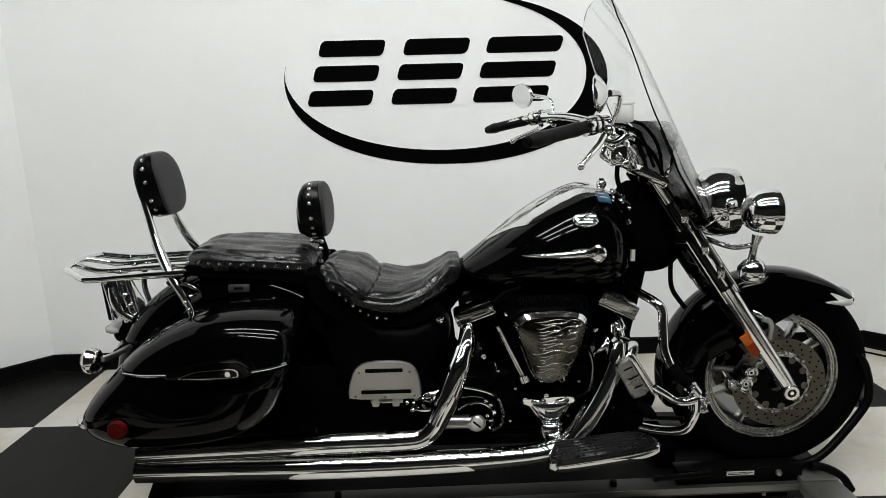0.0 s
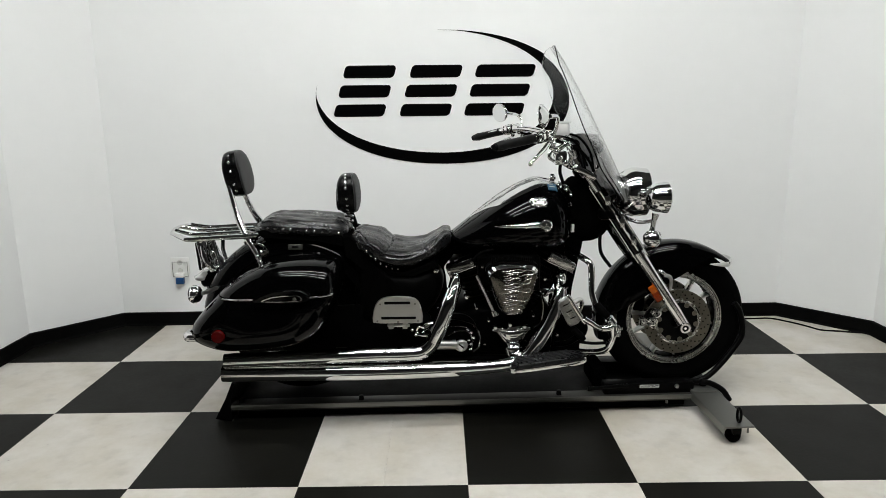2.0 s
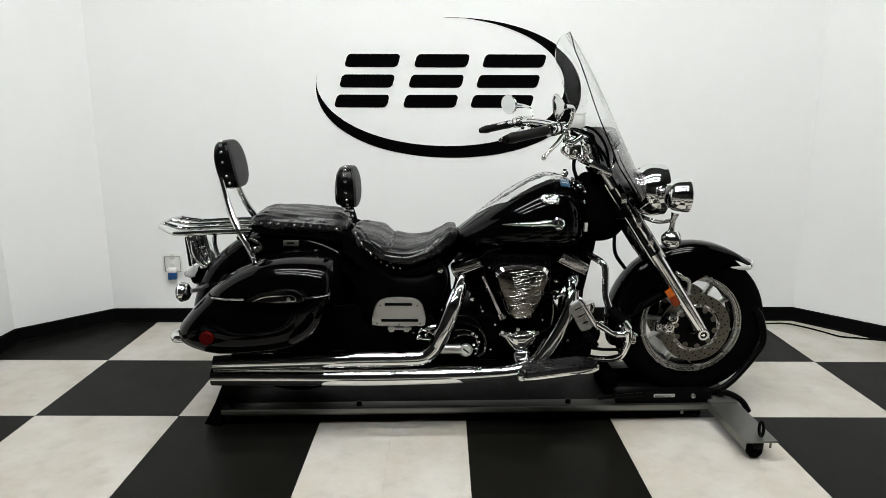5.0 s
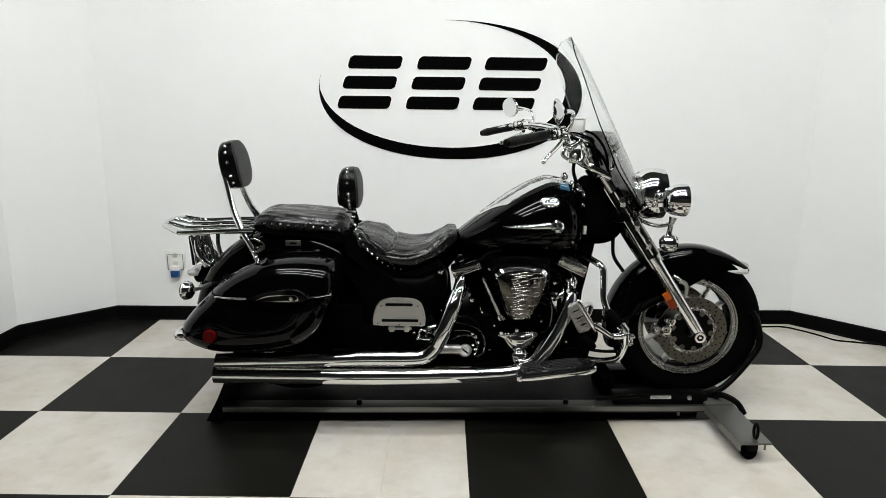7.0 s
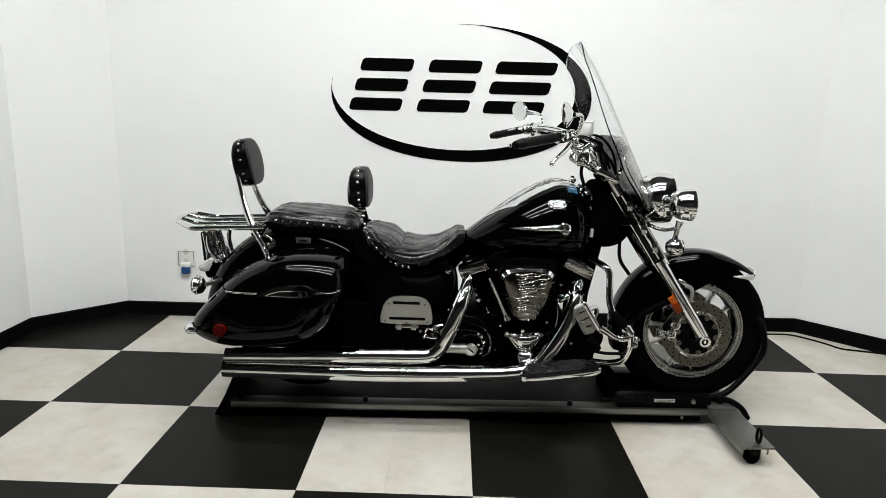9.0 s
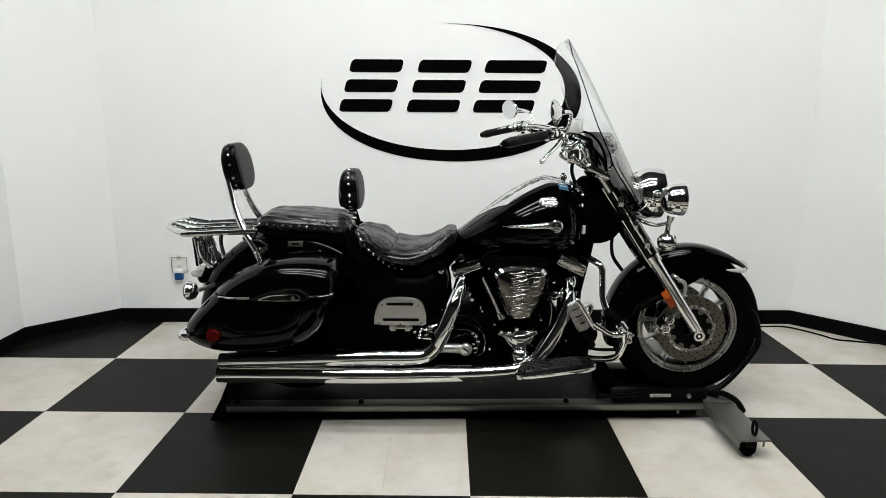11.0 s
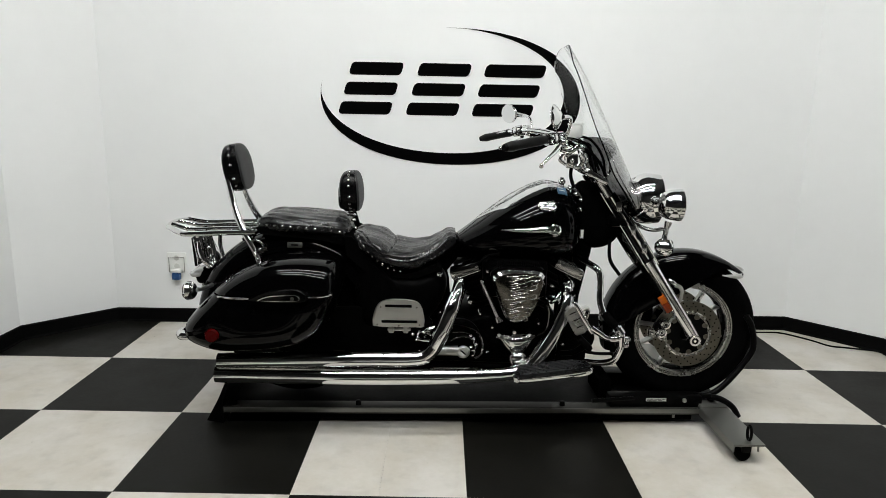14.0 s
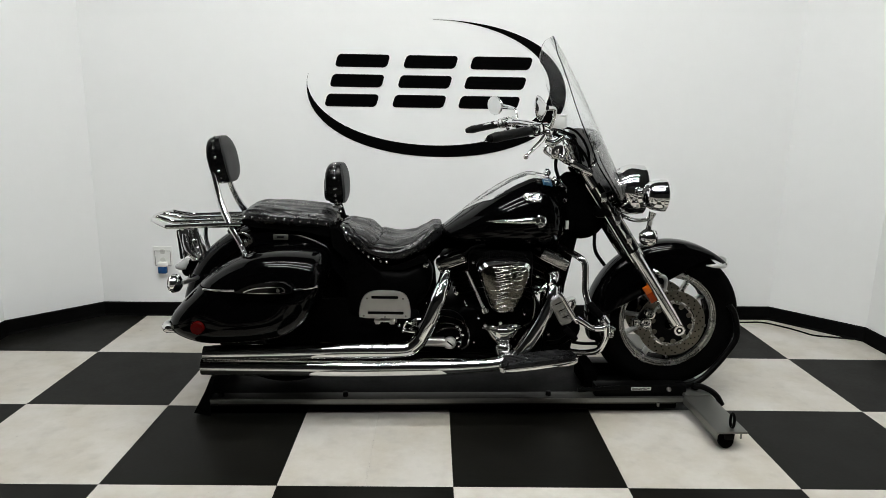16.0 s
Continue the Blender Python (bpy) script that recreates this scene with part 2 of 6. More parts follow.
def skin(rings, caps=True, loop=False):
    """Skin closed rings of equal length."""
    bm = bmesh.new()
    vs = [[bm.verts.new(q) for q in r] for r in rings]
    n = len(vs[0])
    pairs = list(zip(vs, vs[1:])) + ([(vs[-1], vs[0])] if loop else [])
    for a, b in pairs:
        for i in range(n):
            bm.faces.new((a[i], a[(i + 1) % n], b[(i + 1) % n], b[i]))
    if caps and not loop:
        bm.faces.new(vs[0])
        bm.faces.new(vs[-1])
    return bm


def tube(pts, r, seg=12, smooth=6, flat=1.0):
    """A round bar along a smooth line; r is one radius or one for each point."""
    line = spline(pts, smooth) if smooth else [Vector(q) for q in pts]
    k = len(line)
    rs = [r] * k if not isinstance(r, (list, tuple)) else [float(np.interp(i / (k - 1), np.linspace(0, 1, len(r)), r)) for i in range(k)]
    rings, up = [], None
    for i, q in enumerate(line):
        d = (line[min(i + 1, k - 1)] - line[max(i - 1, 0)]).normalized()
        if up is None:
            up = d.cross(Vector((0, 0, 1)) if abs(d.z) < 0.9 else Vector((0, 1, 0))).normalized()
        up = (up - d * up.dot(d)).normalized()
        side = d.cross(up)
        rings.append([q + rs[i] * (math.cos(a) * up + flat * math.sin(a) * side) for a in [2 * math.pi * j / seg for j in range(seg)]])
    return skin(rings)


def lathe(profile, centre=(0, 0, 0), axis="y", seg=40):
    """Turn (radius, along) pairs round an axis; ends with radius 0 close."""
    rings = []
    for r, s in profile:
        ring = []
        for j in range(seg):
            a = 2 * math.pi * j / seg
            u, v = max(r, 1e-5) * math.cos(a), max(r, 1e-5) * math.sin(a)
            ring.append(Vector(centre) + Vector({"x": (s, u, v), "y": (u, s, v), "z": (u, v, s)}[axis]))
        rings.append(ring)
    return skin(rings)


def ring_lathe(profile, centre, axis="y", seg=64):
    """Turn a closed (radius, along) outline round an axis."""
    rings = []
    for j in range(seg):
        a = 2 * math.pi * j / seg
        c, s = math.cos(a), math.sin(a)
        rings.append([Vector(centre) + Vector({"x": (w, r * c, r * s), "y": (r * c, w, r * s), "z": (r * c, r * s, w)}[axis]) for r, w in profile])
    return skin(rings, loop=True)


def plate(outline, y0, y1, bevel=0.003, round_n=0):
    """A slab whose outline lies in x and z, from y0 to y1, with bevelled rims."""
    pts = [Vector((x, 0, z)) for x, z in outline]
    if round_n:
        closed = pts + pts[:2]
        pts = spline([pts[-1]] + closed, round_n)[round_n:-2 * round_n]
    c = sum(pts, Vector()) / len(pts)
    size = max((q - c).length for q in pts)
    k = 1 - bevel / size
    s = 1 if y1 > y0 else -1
    b = bevel * s
    rows = [(k, y0), (1, y0 + b), (1, y1 - b), (k, y1)]
    return skin([[Vector((c.x + (q.x - c.x) * f, y, c.z + (q.z - c.z) * f)) for q in pts] for f, y in rows])


def pillow(outline, depth, y0, n=5):
    """A padded form: the outline in x and z grows rounded towards y0 - depth (towards the camera's side)."""
    pts = [Vector((x, 0, z)) for x, z in outline]
    pts = spline([pts[-1]] + pts + pts[:2], 4)[4:-8]
    c = sum(pts, Vector()) / len(pts)
    rows = [(0.96, 0.0), (1.0, 0.08)] + [(math.cos(a) ** 0.55 if a < 1.55 else 0.05, 0.5 + 0.5 * math.sin(a)) for a in np.linspace(0.05, 1.5, n + 3)]
    return skin([[Vector((c.x + (q.x - c.x) * f, y0 - depth * s, c.z + (q.z - c.z) * f)) for q in pts] for f, s in rows])


def ellipsoid(c, r, seg=20, m=None):
    bm = bmesh.new()
    bmesh.ops.create_uvsphere(bm, u_segments=seg, v_segments=max(8, seg // 2), radius=1)
    bmesh.ops.transform(bm, matrix=Matrix.LocRotScale(c, m, r), verts=bm.verts[:])
    return bm


def flat_shape(pts, y, t=0.0012):
    """A thin cut shape in x and z that stands proud of the wall at y."""
    return skin([[Vector((p[0], y, p[1])) for p in pts], [Vector((p[0], y - t, p[1])) for p in pts]])


# ---- the room ----
BACK, CEILING, REAR = 1.271, 3.5, -7.0
LEFT, RIGHT = -2.455, 2.43
OPEN, WIDE = -0.7, 5.0
LC, RC = (-2.09, 1.240), (2.06, 1.302)
LK, RK = (LEFT, 0.86), (RIGHT, 0.91)
SKEW = math.atan2(RC[1] - LC[1], RC[0] - LC[0])
TH = 0.12


def wall(name, a, b, z0=0.0, z1=CEILING, material=WALL, label="", thick=TH):
    """A wall of full thickness along the plan line a-b, its face on that line and its back to the left of a-b."""
    d = (Vector(b) - Vector(a)).normalized()
    n = Vector((-d.y, d.x))
    q = [Vector(a), Vector(b), Vector(b) + n * thick, Vector(a) + n * thick]
    bm = skin([[(p.x, p.y, z) for p in q] for z in (z0, z1)])
    ob = link(name, bm, material, smooth=False)
    return tagged(ob, label, "wall", kind="structure")


wall("wall_back", RC, LC, thick=-TH, label="white painted wall with a black sign on it")
wall("wall_left_slant", LC, LK, thick=-TH, label="white painted wall slanting across the corner")
wall("wall_left", LK, (LEFT, OPEN), thick=-TH, label="white painted side wall above black baseboard")
wall("wall_right_slant", RK, RC, thick=-TH, label="white painted wall slanting across the corner")
wall("wall_right", (RIGHT, OPEN), RK, thick=-TH, label="white painted side wall above black baseboard")
# added walls out of view: they keep reflections and bounce light low
wall("wall_rear", (-WIDE, REAR), (WIDE, REAR), material=DIM, thick=-TH, label="unseen dark wall added behind the camera")
wall("wall_shop_left", (-WIDE, OPEN), (-WIDE, REAR), material=DIM, thick=-TH, label="unseen dark wall added behind the camera")
wall("wall_shop_right", (WIDE, REAR), (WIDE, OPEN), material=DIM, thick=-TH, label="unseen dark wall added behind the camera")
wall("wall_return_left", (LEFT - TH, OPEN), (-WIDE, OPEN), material=DIM, thick=-TH, label="unseen dark return wall added beside the booth")
wall("wall_return_right", (WIDE, OPEN), (RIGHT + TH, OPEN), material=DIM, thick=-TH, label="unseen dark return wall added beside the booth")

tagged(link("ceiling", box((-WIDE - 0.2, REAR - 0.2, CEILING), (WIDE + 0.2, BACK + 0.2, CEILING + 0.1)), CEIL, smooth=False),
       "dark painted ceiling with strip lights", "ceiling", kind="structure")

BH, BT = 0.085, 0.012


def baseboard(name, a, b):
    d = (Vector(b) - Vector(a)).normalized()
    n = Vector((d.y, -d.x))
    sec = [(0.0, 0.0), (BT + 0.004, 0.0), (BT + 0.004, 0.004), (BT, 0.012), (BT, BH - 0.006), (BT - 0.004, BH), (0.0, BH)]
    ext = 0.006
    a, b = Vector(a) - d * ext, Vector(b) + d * ext
    rings = [[(p.x + n.x * w, p.y + n.y * w, z) for w, z in sec] for p in (a, b)]
    return tagged(link(name, skin(rings), BASE, smooth=False), "black rubber cove baseboard along the wall", "baseboard", kind="structure")


for nm, a, b in (("baseboard_back", RC, LC), ("baseboard_left_slant", LC, LK), ("baseboard_left", LK, (LEFT, OPEN)),
                 ("baseboard_right_slant", RK, RC), ("baseboard_right", (RIGHT, OPEN), RK)):
    baseboard(nm, b, a)

# ceiling strip lights
def strip_light(x, y):
    lamp = thing("ceiling_light", "white fluorescent strip light on the ceiling", "ceiling light", (x, y, CEILING), "ceiling lights")
    part("housing", box((-0.55, -0.060, -0.05), (0.55, 0.060, 0.0), 0.006), WHITE, lamp)
    sec = [(-0.055, -0.0505), (0.055, -0.0505), (0.055, -0.062), (0.043, -0.082), (0.022, -0.090), (-0.022, -0.090), (-0.043, -0.082), (-0.055, -0.062)]
    part("diffuser", skin([[(x, y, z) for y, z in sec] for x in (-0.54, 0.54)]), TUBE, lamp, "glowing white diffuser")


for ly in (-0.70, -1.55, -2.40):
    for lx in (-1.11, 0.02, 1.15):
        strip_light(lx, ly)

# ---- sign on the back wall ----
sign = thing("wall_sign", "black cut-vinyl sign of slanted bars in an oval swoosh", "wall sign", (0, BACK, 0))
sign.rotation_euler.z = SKEW
SW = -0.0015


def oval_radius(theta, cx, cz, a, b, n, turn):
    """How far a slightly squared, turned oval reaches from the sign's middle in a direction."""
    lo, hi = 0.0, 2.0
    for _ in range(40):
        r = (lo + hi) / 2
        dx, dz = MX + r * math.cos(theta) - cx, MZ + r * math.sin(theta) - cz
        u, v = dx * math.cos(turn) + dz * math.sin(turn), -dx * math.sin(turn) + dz * math.cos(turn)
        lo, hi = (r, hi) if (abs(u) / a) ** n + (abs(v) / b) ** n < 1 else (lo, r)
    return r


MX, MZ = -0.062, 1.387
outer, inner = [], []
for i in range(101):
    th = radians(-186 + 281 * i / 100)
    ro = oval_radius(th, -0.0616, 1.3842, 0.7592, 0.3879, 2.12, -0.012)
    ri = min(oval_radius(th, -0.1133, 1.4203, 0.7073, 0.3560, 2.08, -0.037), ro - 0.0012 - 0.004 * math.sin(math.pi * i / 100))
    outer.append((MX + ro * math.cos(th), MZ + ro * math.sin(th)))
    inner.append((MX + ri * math.cos(th), MZ + ri * math.sin(th)))
bm = bmesh.new()
rows = [[bm.verts.new((p[0], y, p[1])) for p, y in ((o, SW), (q, SW), (q, SW - 0.0012), (o, SW - 0.0012))] for o, q in zip(outer, inner)]
for a, b in zip(rows, rows[1:]):
    for k in range(4):
        bm.faces.new((a[k], a[(k + 1) % 4], b[(k + 1) % 4], b[k]))
part("swoosh", bm, DECAL, sign)


def bar(x0, x1, z0, z1):
    """A slanted bar with rounded ends."""
    sh, r = 0.29, 0.022
    pts = []
    for cx, cz, a0 in ((x1 - r, z1 - r, 0), (x0 + r, z1 - r, 90), (x0 + r, z0 + r, 180), (x1 - r, z0 + r, 270)):
        for k in range(5):
            a = radians(a0 + 90 * k / 4)
            x, z = cx + r * math.cos(a), cz + r * math.sin(a)
            pts.append((x + sh * (z - 1.28), z))
    part("bar", flat_shape(pts, SW), DECAL, sign)


for gx, gw in ((-0.722, 0.300), (-0.330, 0.300), (0.055, 0.348)):
    for z0, z1 in ((1.280, 1.352), (1.391, 1.463), (1.503, 1.575)):
        bar(gx, gx + gw, z0, z1)

# ---- socket and air freshener ----
socket = thing("wall_socket", "white plastic wall socket plate low on the wall", "wall socket", (-1.712, BACK - 1.712 * SKEW, 0.378))
socket.rotation_euler.z = SKEW
part("cover_plate", box((-0.058, -0.007, -0.058), (0.058, -0.0005, 0.058), 0.003), WHITE, socket)
for zz in (0.026, -0.026):
    part("outlet", lathe([(0, -0.0105), (0.015, -0.0105), (0.017, -0.0072)], (0, 0, zz), "y", 20), LABEL, socket)
fresh = thing("air_freshener", "small plug-in air freshener with blue liquid", "air freshener", (-1.708, BACK - 1.708 * SKEW - 0.0115, 0.322))
part("holder", box((-0.028, -0.035, -0.005), (0.028, 0.0, 0.022), 0.006), WHITE, fresh)
part("clear_case", tube([(-0.046, -0.006, -0.004), (0.046, -0.006, -0.004), (0.046, -0.006, 0.088), (-0.046, -0.006, 0.088), (-0.046, -0.006, -0.004)], 0.0022, 6, 0), STEEL, fresh, "grey edge of the plug case")
part("vial", box((-0.025, -0.034, -0.048), (0.025, -0.004, -0.0055), 0.006), BLUEGEL, fresh, "clear vial of blue liquid")

# ---- cable on the floor ----
cord = tagged(link("power_cable", tube([(1.45, 1.235, 0.005), (1.70, 1.225, 0.005), (1.849, 1.217, 0.005), (1.985, 1.219, 0.005), (2.067, 1.150, 0.005), (2.129, 1.070, 0.005), (2.178, 0.992, 0.005), (2.265, 0.966, 0.005), (2.380, 0.932, 0.005)], 0.005, 8), PLASTIC),
              "thin black power cable lying along the baseboard", "cable")

# ---- dolly under the motorcycle ----
CY = 0.125
dolly = thing("motorcycle_dolly", "grey steel wheeled motorcycle dolly with black wheel chock", "dolly", (0, CY + 0.031, 0))
dolly.rotation_euler.z = radians(1.8)


ZR0, ZR1 = 0.053, 0.080
for s in (-1, 1):
    # dark steel rail with a paler steel strip along its outer face
    part("rail", box((-1.01, min(s * 0.235, s * 0.165), ZR0), (1.02, max(s * 0.235, s * 0.165), ZR1), 0.003), DARK_STEEL, dolly)
    part("rail_lip", box((-1.005, min(s * 0.2355, s * 0.2385), ZR0 + 0.008), (1.015, max(s * 0.2355, s * 0.2385), ZR1 + 0.0015), 0.001), STEEL, dolly)
    part("rail_foot", box((-0.99, min(s * 0.195, s * 0.16), 0.012), (0.99, max(s * 0.195, s * 0.16), ZR0 - 0.001), 0.004), MATTE, dolly)
part("deck", box((-1.0, -0.163, 0.040), (1.0, 0.163, 0.0645), 0.003), PLATE, dolly, "black steel deck plate")
part("ramp", skin([[(-1.080, y, 0.016), (-1.0105, y, 0.004), (-1.0105, y, 0.10), (-0.985, y, 0.175), (-1.0, y, 0.18), (-1.03, y, 0.11)] for y in (-0.225, 0.225)]), BLACKSTEEL, dolly, "black end ramp")
# front cross arms with castors
for s in (-1, 1):
    arm = part("cross_arm", skin([[(1.003, s * y, z) for y, z in ((0.14, 0.084), (0.556, 0.080), (0.556, 0.087), (0.14, 0.091))],
                                  [(1.120, s * y, z) for y, z in ((0.14, 0.084), (0.556, 0.080), (0.556, 0.087), (0.14, 0.091))]]), STEEL, dolly)
    part("flange", box((0.9995, min(s * 0.240, s * 0.556), 0.056), (1.0028, max(s * 0.240, s * 0.556), 0.0865)), STEEL, arm)
    part("joint_plate", box((1.005, min(s * 0.13, s * 0.245), 0.0915), (1.118, max(s * 0.13, s * 0.245), 0.096), 0.001), STEEL, dolly)
    part("bolt", lathe([(0, 0.115), (0.011, 0.114), (0.015, 0.110), (0.016, 0.096)], (1.075, s * 0.175, 0), "z", 12), BLACKSTEEL, dolly)
    castor = part("castor", box((1.045, min(s * 0.485, s * 0.535), 0.040), (1.083, max(s * 0.485, s * 0.535), 0.0805), 0.006), BLACKSTEEL, dolly, "black swivel castor")
    part("wheel", lathe([(0, -0.016), (0.022, -0.016), (0.029, -0.011), (0.029, 0.011), (0.022, 0.016), (0, 0.016)], (1.058, s * 0.510, 0.0295), "y", 24), RUBBER, castor)
    part("screw", tube([(1.100, s * 0.545, 0.055), (1.100, s * 0.545, 0.0805)], 0.004, 8, 0), STEEL, castor)
    ring = [(1.072, s * 0.518, 0.087)] + [(1.074, s * 0.518 + 0.015 * math.cos(a), 0.117 + 0.029 * math.sin(a)) for a in np.linspace(-1.4, 4.5, 14)] + [(1.072, s * 0.518, 0.087)]
    part("ring_handle", tube(ring, 0.0058, 8, 3), BLACKSTEEL, dolly, "black pull ring")
for bx in (-0.97, -0.45, 0.42):
    part("bolt", lathe([(0, 0.099), (0.010, 0.098), (0.013, 0.0802)], (bx, -0.20, 0), "z", 10), BLACKSTEEL, dolly)
part("adjuster_bolt", tube([(0.90, -0.215, 0.032), (0.90, -0.215, 0.0528)], 0.006, 8, 0), STEEL, dolly)
# rear and middle castors below the deck
for cx in (-0.93, 0.86):
    for s in (-1, 1):
        part("castor", lathe([(0, -0.012), (0.024, -0.012), (0.024, 0.012), (0, 0.012)], (cx, s * 0.12, 0.0245), "y", 18), RUBBER, dolly)
# front wheel chock: two bent bars and a cross plate
chock = part("wheel_chock", box((0.62, -0.16, 0.0650), (1.02, -0.10, 0.128), 0.006), BLACKSTEEL, dolly, "black tubular wheel chock")
chock.location.y = -0.055
part("base_bar", box((0.62, 0.10, 0.0650), (1.02, 0.16, 0.128), 0.006), BLACKSTEEL, chock)
for s in (-1, 1):
    part("bent_bar", tube([(0.98, s * 0.13, 0.118), (1.06, s * 0.125, 0.122), (1.13, s * 0.12, 0.17), (1.225, s * 0.11, 0.29), (1.243, s * 0.105, 0.35), (1.225, s * 0.10, 0.43), (1.20, s * 0.095, 0.47)], 0.013, 12), BLACKSTEEL, chock)
    part("side_stay", tube([(1.05, s * 0.15, 0.125), (1.10, s * 0.155, 0.115), (1.15, s * 0.16, 0.085), (1.18, s * 0.165, 0.04)], 0.013, 10), BLACKSTEEL, chock)
part("cross_bar", tube([(1.225, -0.11, 0.29), (1.258, -0.06, 0.29), (1.288, 0, 0.29), (1.258, 0.06, 0.29), (1.225, 0.11, 0.29)], 0.011, 10), BLACKSTEEL, chock)
part("cradle", box((0.60, -0.04, 0.0650), (0.66, 0.14, 0.15), 0.006), MATTE, chock)
part("lever", tube([(0.54, -0.17, 0.112), (0.62, -0.172, 0.118), (0.72, -0.172, 0.125)], 0.009, 8), BLACKSTEEL, chock)
part("sticker", box((0.775, -0.1625, 0.107), (0.862, -0.1605, 0.1205)), LABEL, chock, "pale printed sticker")
for x0, x1, z0 in ((0.779, 0.806, 0.1155), (0.810, 0.838, 0.1155), (0.842, 0.858, 0.1155), (0.779, 0.822, 0.1105), (0.827, 0.845, 0.1105)):
    part("printed_bar", box((x0, -0.1632, z0), (x1, -0.1626, z0 + 0.0022)), PLASTIC, chock)
part("knob", lathe([(0, -0.012), (0.008, -0.010), (0.010, 0)], (0.94, -0.161, 0.112), "y", 12), SATIN, chock)

# ---- the motorcycle ----
bike = thing("motorcycle", "black touring cruiser motorcycle with chrome pipes and windshield", "motorcycle", (0, CY, 0))
FW, RW = Vector((0.952, 0, 0.391)), Vector((-0.727, 0, 0.40))


def around(c, r, deg, y=0.0):
    return Vector((c[0] + r * math.cos(radians(deg)), y, c[2] + r * math.sin(radians(deg))))


def wheel(name, c, r, rim, hw, near):
    """Cast wheel with tyre, rim, paired spokes and hub; near: the axle's side in detail."""
    w = part(name, ring_lathe([(rim - 0.012, -hw * 0.62), (rim + 0.012, -hw * 0.80), (rim + 0.045, -hw), (r - 0.045, -hw * 0.98), (r - 0.018, -hw * 0.78), (r - 0.004, -hw * 0.4), (r, 0),
                               (r - 0.004, hw * 0.4), (r - 0.018, hw * 0.78), (r - 0.045, hw * 0.98), (rim + 0.045, hw), (rim + 0.012, hw * 0.80), (rim - 0.012, hw * 0.62)], c, seg=72), RUBBER, bike, "black rubber tyre on a cast alloy wheel")
    for side in (-1, 1):
        # the rear rim and spokes are blackened so the gap around them stays dark
        part("rim_lip", ring_lathe([(rim + 0.004, side * hw * 0.72), (rim - 0.001, side * hw * 0.80), (rim - 0.006, side * hw * 0.80), (rim - 0.009, side * hw * 0.70), (rim - 0.013, side * hw * 0.69), (rim - 0.016, side * hw * 0.74), (rim - 0.022, side * hw * 0.74), (rim - 0.026, side * hw * 0.66), (rim - 0.026, side * hw * 0.55), (rim + 0.004, side * hw * 0.55)], c, seg=72), ALLOY if near else ENGINE, w, "polished cast alloy rim" if near else "rim coloured black to keep the gap around it dark")
    part("barrel", ring_lathe([(rim + 0.004, -hw * 0.56), (rim - 0.022, -hw * 0.56), (rim - 0.030, 0), (rim - 0.022, hw * 0.56), (rim + 0.004, hw * 0.56)], c, seg=72), ENGINE, w, "dark inner wheel barrel")
    part("hub", lathe([(0, -0.075), (0.03, -0.075), (0.042, -0.06), (0.045, 0.06), (0.03, 0.075), (0, 0.075)], c, "y", 28), ENGINE, w)
    for k in range(5):
        for d in (-15, 15):
            a = 46 + 72 * k + d
            p0, p1 = around(c, 0.042, a - d * 0.5), around(c, rim - 0.024, a)
            dirn = (p1 - p0).normalized()
            nrm = Vector((-dirn.z, 0, dirn.x))
            ring = lambda p, wd, th: [p + nrm * wd * u + Vector((0, th * v, 0)) for u, v in ((-1, -0.5), (-0.5, -1), (0.5, -1), (1, -0.5), (1, 0.5), (0.5, 1), (-0.5, 1), (-1, 0.5))]
            part("spoke", skin([ring(p0, 0.012, 0.026), ring(p0.lerp(p1, 0.5), 0.0068, 0.020), ring(p1, 0.0085, 0.022)]), SPOKE if near else ENGINE, w)
    return w


fw = wheel("front_wheel", FW, 0.322, 0.214, 0.066, True)
wheel("rear_wheel", RW, 0.328, 0.205, 0.075, False)


